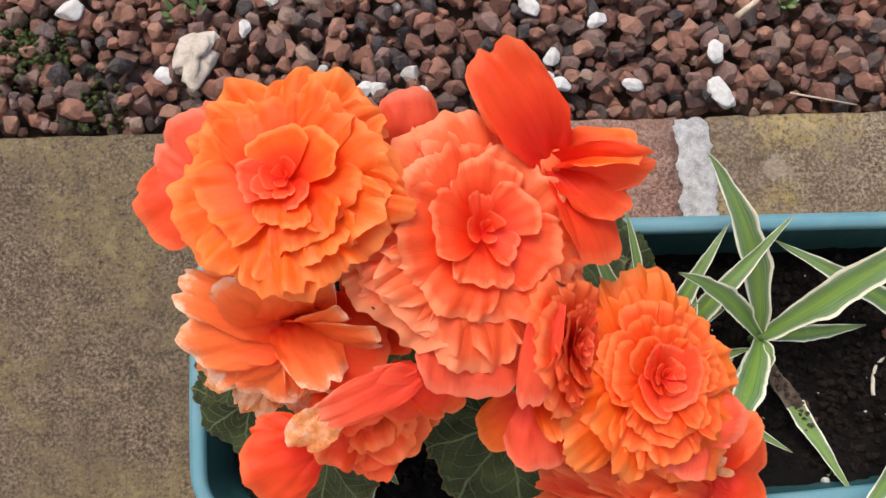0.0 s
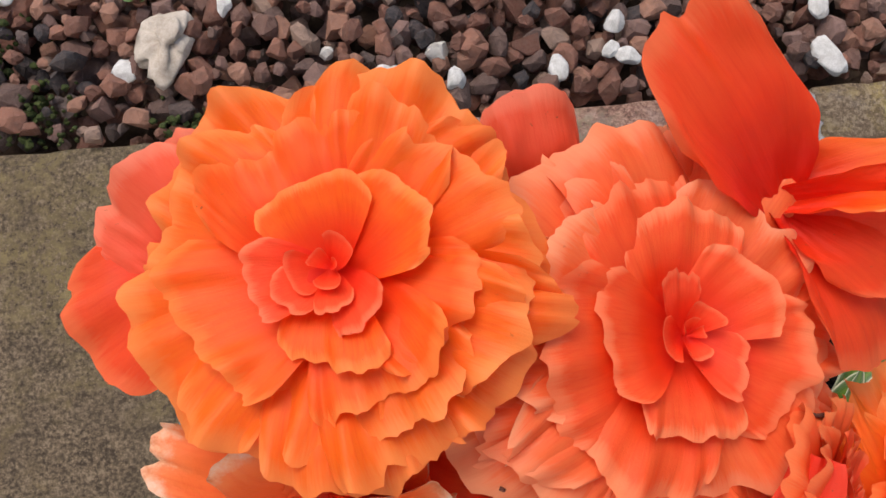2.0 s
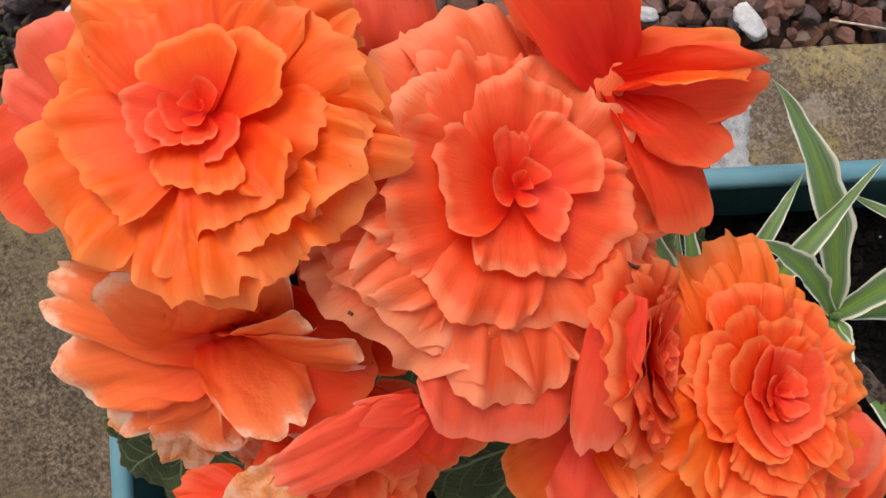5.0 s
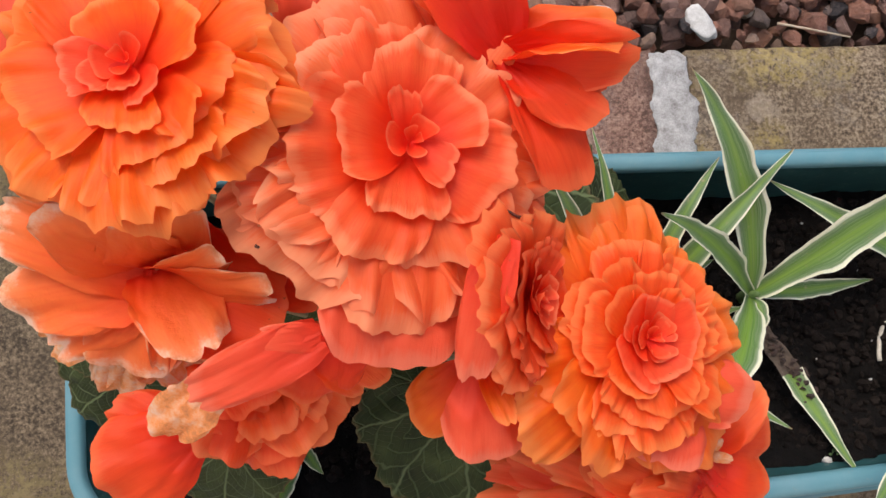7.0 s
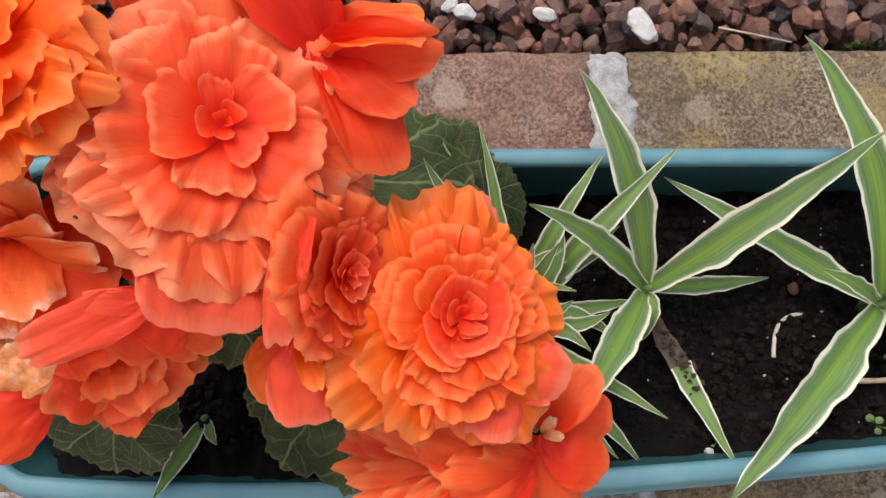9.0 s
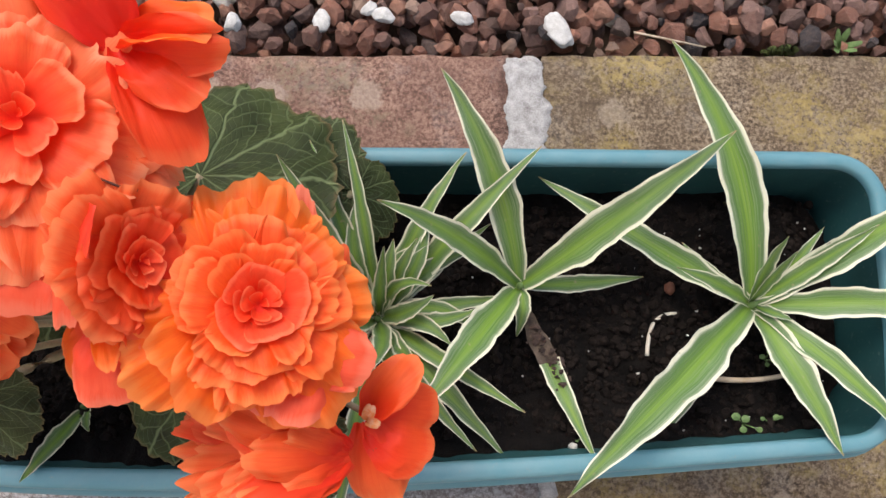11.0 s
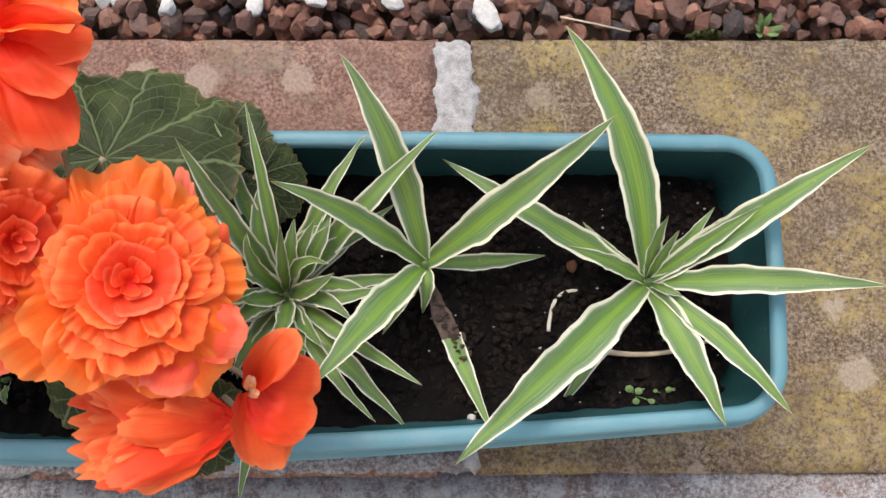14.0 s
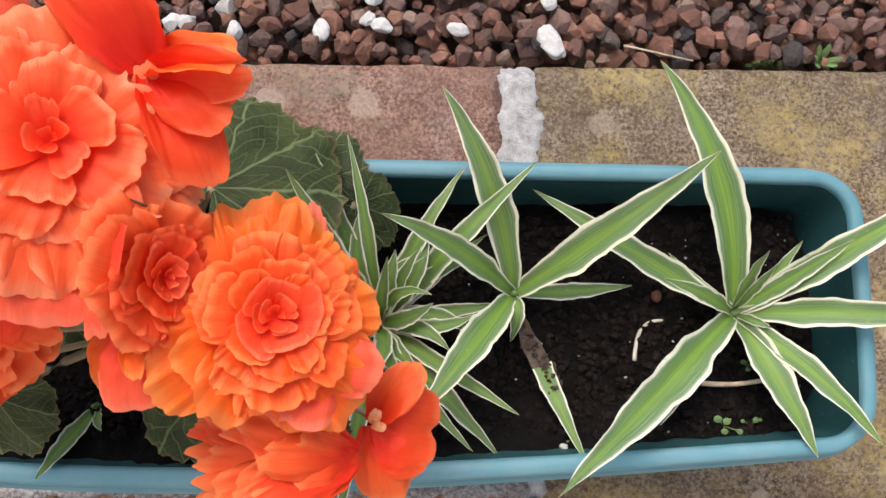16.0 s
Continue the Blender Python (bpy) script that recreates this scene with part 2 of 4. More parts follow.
def stone_material(name, dark, mid, pale, lichen, amount, mortar_smear=0.0, ring_strength=0.6):
    n = Nodes(name)
    grain, patch, fine = n.noise(360, 5, 0.75), n.noise(16, 5, 0.62), n.noise(900, 3, 0.7)
    colour = n.ramp(n.math("ADD", n.math("MULTIPLY", grain, 0.75), n.math("MULTIPLY", n.noise(70, 4, 0.7), 0.25)), (0.41, dark), (0.5, mid), (0.59, pale))
    colour = n.mix(n.ramp(n.noise(540, 4, 0.8), (0.57, 0.0), (0.64, 0.7)), colour, n.mix(0.75, mid, dark))
    colour = n.mix(n.ramp(patch, (0.40, 0.0), (0.65, 0.55)), colour, n.mix(0.65, dark, mid))
    area = n.ramp(n.noise(9, 4, 0.7), (0.50 - amount * 0.25, 0.0), (0.62 - amount * 0.2, 1.0))
    crust = n.math("MULTIPLY", area, n.ramp(n.noise(190, 6, 0.8), (0.45, 0.0), (0.53, 0.9)))
    colour = n.mix(crust, colour, n.mix(n.noise(500, 3), n.mix(0.6, lichen, dark), lichen))
    colour = n.mix(n.math("MULTIPLY", area, n.ramp(n.noise(75, 5, 0.75), (0.52, 0.0), (0.60, 0.75))), colour, n.mix(0.15, lichen, pale))
    far = n.math("ADD", n.voronoi(24), n.math("MULTIPLY", n.math("SUBTRACT", n.noise(110, 5, 0.7), 0.5), 0.5))
    ring = n.math("MULTIPLY", n.ramp(far, (0.27, 1.0), (0.35, 0.0)), n.ramp(n.voronoi(24, 1), (0.62, 0.0), (0.66, ring_strength)))
    colour = n.mix(ring, colour, n.mix(grain, mid, (0.50, 0.42, 0.33)))
    colour = n.mix(n.ramp(n.voronoi(330), (0.10, 0.7), (0.17, 0.0)), colour, pale)
    worn = n.math("MULTIPLY", n.ramp(n.noise(22, 6, 0.75), (0.52, 0.0), (0.58, mortar_smear)), n.ramp(n.noise(160, 4, 0.7), (0.36, 0.0), (0.5, 1.0)))
    colour = n.mix(worn, colour, n.mix(grain, (0.18, 0.18, 0.185), (0.52, 0.51, 0.505)))
    n.bump(n.math("ADD", n.math("MULTIPLY", grain, 0.8), n.math("MULTIPLY", fine, 0.4)), 0.7, 0.0016)
    return n.done(colour, 0.88, 0.25)


SLAB_TAN = stone_material("weathered_tan_slab", (0.034, 0.024, 0.016), (0.108, 0.080, 0.051), (0.225, 0.170, 0.112), (0.20, 0.155, 0.07), 0.10, 0.0, 0.0)
SLAB_RED = stone_material("weathered_red_slab", (0.085, 0.046, 0.034), (0.225, 0.125, 0.092), (0.38, 0.24, 0.18), (0.26, 0.20, 0.13), -0.1, 0.10, 0.75)
SLAB_GOLD = stone_material("lichened_slab", (0.046, 0.032, 0.020), (0.165, 0.118, 0.076), (0.33, 0.26, 0.18), (0.36, 0.27, 0.095), 0.03, 0.08, 0.9)
MORTAR = plain("pale_mortar", (0.20, 0.185, 0.17), (0.56, 0.545, 0.53), 110, 0.9, 0.8, 0.003)
CEMENT = stone_material("smeared_cement", (0.11, 0.085, 0.078), (0.26, 0.245, 0.24), (0.46, 0.445, 0.44), (0.17, 0.085, 0.060), 0.06, 0.95, 0.0)
EARTH = plain("brown_earth", (0.035, 0.022, 0.016), (0.10, 0.065, 0.045), 40, 0.95, 0.8, 0.004)
SOIL = plain("black_compost", (0.0014, 0.0011, 0.0010), (0.0075, 0.0056, 0.0048), 90, 0.9, 0.9, 0.004, spec=0.15)
CRUMB = plain("compost_crumb", (0.0016, 0.0012, 0.0011), (0.021, 0.0155, 0.0130), 150, 0.9, 0.6, 0.001, spec=0.1)
WHITE_STONE = plain("white_pebble", (0.36, 0.34, 0.31), (0.64, 0.625, 0.60), 160, 0.6, 0.5, 0.001)
PALE_STONE = plain("pale_rough_stone", (0.33, 0.27, 0.21), (0.58, 0.51, 0.43), 60, 0.8, 0.6, 0.002)
MOSS = plain("moss", (0.025, 0.035, 0.008), (0.07, 0.09, 0.02), 200, 0.95, 0.9, 0.002)
WEED = plain("weed_leaf", (0.085, 0.15, 0.045), (0.19, 0.29, 0.10), 200, 0.6, 0.3, glow=0.15)
STRAW = plain("dry_straw", (0.38, 0.28, 0.18), (0.66, 0.55, 0.42), 150, 0.8, 0.4)
BROWN_BLADE = plain("rotted_blade", (0.035, 0.024, 0.018), (0.13, 0.095, 0.070), 150, 0.85, 0.8, 0.002)


def gravel_material():
    n = Nodes("red_gravel")
    pick = n.tree.nodes.new("ShaderNodeNewGeometry").outputs["Random Per Island"]
    ramp = n.ramp(pick, (0.0, (0.19, 0.082, 0.055)), (0.16, (0.28, 0.125, 0.083)), (0.32, (0.165, 0.086, 0.066)), (0.46, (0.34, 0.170, 0.113)), (0.58, (0.225, 0.132, 0.108)), (0.70, (0.115, 0.070, 0.058)),
                  (0.82, (0.035, 0.033, 0.036)), (0.90, (0.105, 0.078, 0.070)), (0.945, (0.30, 0.20, 0.15)), (0.985, (0.62, 0.59, 0.54)))
    for node in n.tree.nodes:
        if node.bl_idname == "ShaderNodeValToRGB":
            node.color_ramp.interpolation = "CONSTANT"
    grain = n.noise(420, 5, 0.7)
    colour = n.mix(n.ramp(grain, (0.4, 0.0), (0.7, 0.45)), ramp, n.mix(0.5, ramp, (0.35, 0.24, 0.19)))
    colour = n.mix(n.ramp(n.noise(120, 3), (0.45, 0.0), (0.7, 0.4)), colour, (0.09, 0.055, 0.045))
    n.bump(n.math("ADD", grain, n.noise(150, 3)), 1.0, 0.002)
    return n.done(colour, 0.75, 0.3)


GRAVEL = gravel_material()


def plastic(name, base, worn, rough):
    n = Nodes(name)
    dirt = n.noise(35, 5, 0.65)
    scratch = n.noise(300, 4, 0.7)
    colour = n.mix(n.ramp(dirt, (0.4, 0.0), (0.75, 0.6)), base, worn)
    colour = n.mix(n.ramp(scratch, (0.60, 0.0), (0.75, 0.35)), colour, (0.22, 0.24, 0.22))
    n.bump(scratch, 0.12, 0.0005)
    return n.done(colour, n.math("ADD", rough, n.math("MULTIPLY", dirt, 0.2)), 0.5)


TEAL = plastic("teal_plastic", (0.025, 0.125, 0.135), (0.035, 0.14, 0.15), 0.38)
TEAL_RIM = plastic("faded_teal_plastic", (0.085, 0.225, 0.270), (0.17, 0.285, 0.315), 0.45)


# ---- mesh helpers ----
def mesh_of(name, bm, material, smooth=True):
    me = bpy.data.meshes.new(name)
    bm.to_mesh(me)
    bm.free()
    me.materials.append(material)
    for p in me.polygons:
        p.use_smooth = smooth
    return me


def part(name, bm, material, parent, label="", smooth=True):
    ob = new(name, mesh_of(name, bm, material, smooth))
    ob.parent = parent
    return tagged(ob, label)


def thing(name, bm, material, label, category, group="", kind="", smooth=True, at=None):
    ob = new(name, mesh_of(name, bm, material, smooth) if bm else None)
    if at is not None:
        ob.matrix_world = at
    return tagged(ob, label, category, group, kind)


def sheet(fn, nu, nv):
    """A grid of points fn(u, v), u and v from 0 to 1, with u, v kept as its UV map."""
    bm = bmesh.new()
    layer = bm.loops.layers.uv.new("UVMap")
    rows = [[(bm.verts.new(fn(i / nu, j / nv)), (i / nu, j / nv)) for j in range(nv + 1)] for i in range(nu + 1)]
    for i in range(nu):
        for j in range(nv):
            corner = (rows[i][j], rows[i + 1][j], rows[i + 1][j + 1], rows[i][j + 1])
            f = bm.faces.new([c[0] for c in corner])
            for loop, c in zip(f.loops, corner):
                loop[layer].uv = c[1]
    return bm


def tube(points, r0, r1, sides=8, bm=None):
    """A round stalk along points, tapering from r0 to r1."""
    bm = bm or bmesh.new()
    rings = []
    for i, p in enumerate(points):
        p = Vector(p)
        d = (Vector(points[min(i + 1, len(points) - 1)]) - Vector(points[max(i - 1, 0)])).normalized()
        s = d.orthogonal().normalized()
        q = d.cross(s)
        r = r0 + (r1 - r0) * i / (len(points) - 1)
        rings.append([bm.verts.new(p + (s * math.cos(a) + q * math.sin(a)) * r) for a in (2 * math.pi * k / sides for k in range(sides))])
    for a, b in zip(rings, rings[1:]):
        for k in range(sides):
            bm.faces.new((a[k], a[(k + 1) % sides], b[(k + 1) % sides], b[k]))
    bm.faces.new(rings[0][::-1])
    bm.faces.new(rings[-1])
    return bm


def bend(a, b, c, n=10):
    a, b, c = Vector(a), Vector(b), Vector(c)
    return [a * (1 - t) ** 2 + b * 2 * t * (1 - t) + c * t * t for t in (i / n for i in range(n + 1))]


def block(x0, x1, y0, y1, z0, z1, bevel, jag=0.0, seed=0, step=0.012):
    """A slab with bevelled, slightly ragged edges."""
    rng = random.Random(seed)
    nx, ny = max(2, int((x1 - x0) / step)), max(2, int((y1 - y0) / step))
    bm = bmesh.new()
    top = [[None] * (ny + 1) for _ in range(nx + 1)]
    for i in range(nx + 1):
        for j in range(ny + 1):
            edge = i in (0, nx) or j in (0, ny)
            x, y = x0 + (x1 - x0) * i / nx, y0 + (y1 - y0) * j / ny
            if edge:
                off = jag * (1.1 * noise.noise((x * 60, y * 60, seed)) + 0.7 * noise.noise((x * 210, y * 210, seed)))
                x += off if i in (0, nx) else 0
                y += off if j in (0, ny) else 0
            z = z1 + 0.0012 * noise.noise((x * 14, y * 14, seed)) - (bevel * rng.uniform(0.6, 1.3) if edge else 0)
            top[i][j] = bm.verts.new((x, y, z))
    for i in range(nx):
        for j in range(ny):
            bm.faces.new((top[i][j], top[i + 1][j], top[i + 1][j + 1], top[i][j + 1]))
    ring = [top[i][0] for i in range(nx + 1)] + [top[nx][j] for j in range(1, ny + 1)] + [top[i][ny] for i in range(nx - 1, -1, -1)] + [top[0][j] for j in range(ny - 1, 0, -1)]
    low = [bm.verts.new((v.co.x, v.co.y, z0)) for v in ring]
    for k in range(len(ring)):
        m = (k + 1) % len(ring)
        bm.faces.new((ring[k], low[k], low[m], ring[m]))
    bm.faces.new(low)
    return bm


def chip(radius, rng, count=15, flat=0.75):
    """An angular stone: the hull of a few points round an ellipsoid."""
    bm = bmesh.new()
    for _ in range(count):
        v = Vector((rng.gauss(0, 1), rng.gauss(0, 1), rng.gauss(0, 1))).normalized()
        bm.verts.new((v.x * radius * rng.uniform(0.8, 1.15), v.y * radius * rng.uniform(0.7, 0.95), v.z * radius * flat))
    hull = bmesh.ops.convex_hull(bm, input=bm.verts)
    spare = [e for e in hull["geom_interior"] if isinstance(e, bmesh.types.BMVert)]
    bmesh.ops.delete(bm, geom=spare, context="VERTS")
    return bm


def heap(name, templates, places, material, label, category):
    """Many small pieces from a few templates, joined into one mesh. places: position, turn, scale."""
    verts, faces, base = [], [], 0
    for k, (p, turn, size) in enumerate(places):
        co, fs = templates[k % len(templates)]
        m = np.array(Euler(turn).to_matrix()) * size
        verts.append(co @ m.T + np.array(p))
        faces += [tuple(i + base for i in f) for f in fs]
        base += len(co)
    me = bpy.data.meshes.new(name)
    me.from_pydata(np.concatenate(verts).tolist(), [], faces)
    me.materials.append(material)
    return tagged(new(name, me), label, category, "", "stuff")


def template(bm):
    bm.verts.ensure_lookup_table()
    bm.verts.index_update()
    out = np.array([v.co[:] for v in bm.verts]), [tuple(v.index for v in f.verts) for f in bm.faces]
    bm.free()
    return out


# ---- ground, slabs, gravel bed ----
bm = bmesh.new()
bmesh.ops.create_grid(bm, x_segments=2, y_segments=2, size=150)
thing("ground", bm, EARTH, "brown earth under the gravel", "ground", kind="structure", at=pose(0, 0, -0.045))
paving = thing("pavement", block(-1.2, 1.6, 0.045, 0.350, -0.044, -0.006, 0.001, 0.0, 9, 0.05), MORTAR, "row of weathered stone slabs with pale mortar joints", "pavement", kind="structure")
part("slab", block(-0.62, 0.004, 0.047, 0.360, -0.04, 0.0, 0.003, 0.0016, 1), SLAB_TAN, paving, "tan weathered slab")
part("slab", block(0.020, 0.2995, 0.046, 0.360, -0.04, 0.0, 0.003, 0.0016, 2), SLAB_RED, paving, "reddish weathered slab")
part("slab", block(0.325, 0.98, 0.047, 0.360, -0.04, 0.0, 0.003, 0.0018, 3), SLAB_GOLD, paving, "slab crusted with yellow lichen")
part("slab", block(-1.19, -0.635, 0.047, 0.360, -0.04, 0.0, 0.003, 0.0016, 11, 0.03), SLAB_RED, paving, "reddish weathered slab")
part("slab", block(0.995, 1.59, 0.047, 0.360, -0.04, 0.0, 0.003, 0.0016, 12, 0.03), SLAB_TAN, paving, "tan weathered slab")
part("mortar_joint", block(0.2965, 0.3275, 0.05, 0.3575, -0.03, -0.0008, 0.002, 0.0085, 4, 0.003), MORTAR, paving, "pale crumbling mortar")
part("mortar_joint", block(0.002, 0.022, 0.05, 0.352, -0.03, -0.002, 0.002, 0.002, 5, 0.004), MORTAR, paving, "pale crumbling mortar")
thing("cement_strip", block(-1.2, 1.6, -0.5, 0.048, -0.044, -0.004, 0.002, 0.003, 6, 0.016), CEMENT, "grey cement strip along the slabs", "pavement", kind="structure")

thing("mortar_smear", block(-0.10, 0.315, 0.049, 0.064, -0.002, 0.0007, 0.0006, 0.0045, 14, 0.005), CEMENT, "grey cement smeared along the edge of the slabs", "pavement", kind="structure")
# Unseen wall, added to hold back sky light from the camera's side.
thing("wall_house", block(-4, 4, -1.60, -1.35, -0.044, 2.6, 0.002, 0.0, 15, 0.5), plain("light_block_cream", (0.50, 0.45, 0.39), (0.64, 0.58, 0.51), 20, 0.9), "unseen plain cream wall added to limit light from the front", "wall", kind="structure")

rng = random.Random(5)
stones = [template(chip(1.0, rng, rng.randint(16, 30), rng.uniform(0.6, 0.95))) for _ in range(40)]
bed = []
for layer, (low, high) in enumerate(((-0.028, -0.018), (-0.012, 0.000))):
    step = 0.0125
    for i in range(int(1.5 / step)):
        for j in range(int(0.32 / step)):
            x, y = -0.55 + (i + rng.uniform(0.1, 0.9)) * step, 0.367 + (j + rng.uniform(0.05, 0.95)) * step
            size = rng.choice((0.0045, 0.0055, 0.007, 0.008, 0.009, 0.010, 0.0115))
            bed.append(((x, y + (size - 0.008 if j == 0 else 0), rng.uniform(low, high)), (rng.uniform(0, 6), rng.uniform(-0.6, 0.6), rng.uniform(0, 6)), size))
heap("gravel", stones, bed, GRAVEL, "red-brown and charcoal stone chippings", "gravel")


def pebble(x, y, z, size, long, turn, material, label, name="pebble", seed=0, rough=0.25, flat=0.6):
    bm = bmesh.new()
    bmesh.ops.create_icosphere(bm, subdivisions=4, radius=1)
    pick = random.Random(seed)
    facets = [(Vector((pick.gauss(0, 1), pick.gauss(0, 1), pick.gauss(0, 1))).normalized(), pick.uniform(0.66, 0.9)) for _ in range(11)]
    for v in bm.verts:
        c = v.co.copy()
        k = 1 + rough * noise.noise(c * 1.1 + Vector((seed * 3.7, 0, 0))) + 0.5 * rough * noise.noise(c * 2.6 + Vector((0, seed * 2.3, 0))) + 0.15 * rough * noise.noise(c * 8)
        for f in facets:
            k = min(k, f[1] / max(0.05, c.dot(f[0])))
        v.co = Vector((c.x * k * long, c.y * k, c.z * k * flat)) * size
    return thing(name, bm, material, label, "stone", "loose stones on the gravel", at=pose(x, y, z, 0, 0, turn))


pebble(-0.0745, 0.4227, 0.004, 0.020, 1.15, 70, PALE_STONE, "large pale rough stone lying on gravel", "stone", 3, 1.1, 0.38)
for k, (x, y, s, long, turn) in enumerate(((-0.1008, 0.4063, 0.009, 1.2, 40), (0.3372, 0.3789, 0.0105, 1.65, -55), (0.3357, 0.4131, 0.008, 1.4, 80), (0.2046, 0.4125, 0.0085, 1.2, 70), (0.0551, 0.3897, 0.008, 1.2, 20),
                                             (0.2091, 0.3895, 0.007, 1.4, -20), (0.1882, 0.4564, 0.009, 1.4, -60), (-0.0388, 0.4447, 0.006, 1.5, 80), (-0.1763, 0.4632, 0.011, 1.2, 0), (0.2422, 0.4422, 0.007, 1.5, 30),
                                             (0.1987, 0.3943, 0.006, 1.3, 30), (0.1653, 0.3849, 0.008, 1.3, 100), (0.0657, 0.3904, 0.008, 1.2, 0), (0.1009, 0.3842, 0.008, 1.2, 60), (0.2665, 0.3873, 0.0065, 1.6, -15))):
    pebble(x, y, 0.001, s * 0.88, long, turn, WHITE_STONE, "smooth white pebble lying among the gravel", seed=20 + k)

# ---- planter ----
X0, X1, Y0, Y1, RIM = -0.0315, 0.4770, 0.0945, 0.2435, 0.156


def bow_at(f):
    """How far the long sides bow out, 0 to 1, at a fraction f of the length; the trough bulges most left of its middle."""
    return math.sin(math.pi * (0.14 + 0.86 * min(1, max(0, f)) ** 0.75))


def trough_loop(bm, inset, z, corner=0.026, n=9, m=26):
    """One rounded-rectangle ring; the long front side bows outwards."""
    x0, x1, y0, y1 = X0 + inset, X1 - inset, Y0 + inset, Y1 - inset
    c = max(corner - inset, 0.006)
    pts = []
    for cx, cy, a0 in ((x1 - c, y0 + c, -90), (x1 - c, y1 - c, 0), (x0 + c, y1 - c, 90), (x0 + c, y0 + c, 180)):
        pts += [(cx + c * math.cos(radians(a0 + 90 * k / n)), cy + c * math.sin(radians(a0 + 90 * k / n))) for k in range(n + 1)]
    out = []
    for k, (x, y) in enumerate(pts):
        out.append((x, y))
        if (k + 1) % (n + 1) == 0:
            qx, qy = pts[(k + 1) % len(pts)]
            out += [(x + (qx - x) * s / m, y + (qy - y) * s / m) for s in range(1, m)]
    ring = []
    for x, y in out:
        w = bow_at((x - X0) / (X1 - X0))
        side = (y - (Y0 + Y1) / 2) / ((Y1 - Y0) / 2)
        y += w * (0.003 * max(side, 0) - 0.0190 * max(-side, 0)) * min(1, z / 0.1)
        x += 0.003 * math.cos(side * 1.4) * (1 if x > 0.2 else -1)
        ring.append(bm.verts.new((x, y, z)))
    return ring


def loft(levels, cap_last=False):
    bm = bmesh.new()
    rings = [trough_loop(bm, i, z) for i, z in levels]
    for a, b in zip(rings, rings[1:]):
        for k in range(len(a)):
            bm.faces.new((a[k], a[(k + 1) % len(a)], b[(k + 1) % len(b)], b[k]))
    return bm, rings


planter = thing("planter", None, None, "teal plastic trough planter standing on the slabs", "planter", at=pose(0, 0, 0))
bm, rings = loft([(0.024, 0.001), (0.022, 0.004), (0.009, 0.135), (0.0085, 0.1362)])
bm.faces.new(rings[0][::-1])
part("body", bm, TEAL, planter)
bm, rings = loft([(0.0090, 0.1325), (-0.0016, 0.1330), (-0.0030, 0.1345), (-0.0028, 0.1440), (-0.0014, 0.1460), (0.0016, 0.1464), (0.0020, 0.1480), (0.0012, 0.1492), (0.0004, 0.1530), (0.0012, 0.1552), (0.0030, RIM), (0.0068, 0.1558), (0.0082, 0.1545), (0.0086, 0.1515)])
part("rim", bm, TEAL_RIM, planter, "faded blue rolled rim")
# Shade inside the trough and some soiling are put into this darker teal.
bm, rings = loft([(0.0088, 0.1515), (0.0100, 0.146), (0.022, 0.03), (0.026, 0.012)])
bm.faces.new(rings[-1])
part("inner_wall", bm, plastic("shaded_stained_teal", (0.014, 0.064, 0.068), (0.012, 0.040, 0.042), 0.45), planter, "teal inside wall, darkened for shade and soiling")


def soil_height(x, y):
    d = 0.119 + 0.007 * noise.noise((x * 20, y * 20, 3)) + 0.004 * noise.noise((x * 70, y * 70, 1)) + 0.0022 * noise.noise((x * 190, y * 190, 5))
    edge = min(x - X0, X1 - x, Y1 - y)
    return d - 0.010 * max(0, 1 - edge / 0.03) + 0.034 * max(0, 1 - (y - Y0 + 0.014) / 0.045) * min(1, max(0, (min(x - X0, X1 - x) - 0.014) / 0.022))


def soil_point(u, v):
    x, y = X0 + 0.0125 + u * (X1 - X0 - 0.025), 0
    w = bow_at(u)
    e = 0.0
    for c in (u * (X1 - X0), (1 - u) * (X1 - X0)):
        e = max(e, 0.022 * (1 - min(1, c / 0.03)) ** 2)
    lo, hi = Y0 + 0.0100 - 0.0190 * w + e, Y1 - 0.0125 + 0.002 * w - e
    y = lo + v * (hi - lo)
    return (x, y, soil_height(x, y))


tagged(new("potting_soil", mesh_of("potting_soil", sheet(soil_point, 260, 90), SOIL)), "dark moist potting compost filling the planter", "soil", kind="stuff")
rng = random.Random(8)
crumbs = []
for _ in range(8000):
    x, y = rng.uniform(X0 + 0.02, X1 - 0.02), rng.uniform(Y0 + 0.006, Y1 - 0.018)
    s = rng.choice((0.0006, 0.0008, 0.0010, 0.0013, 0.0017, 0.0023, 0.0034))
    crumbs.append(((x, y, soil_height(x, y) + s * 0.2), (rng.uniform(0, 6), rng.uniform(0, 6), rng.uniform(0, 6)), s))
heap("compost_crumbs", stones, crumbs, CRUMB, "loose crumbs of dark compost", "soil")
grit = []
for _ in range(70):
    x, y = rng.uniform(0.2, X1 - 0.02), rng.uniform(Y0 + 0.006, Y1 - 0.018)
    grit.append(((x, y, soil_height(x, y) + 0.0014), (rng.uniform(0, 6), rng.uniform(0, 6), 0), rng.choice((0.0005, 0.0007, 0.001))))
heap("grit", stones, grit, WHITE_STONE, "tiny white specks of grit on the compost", "grit")


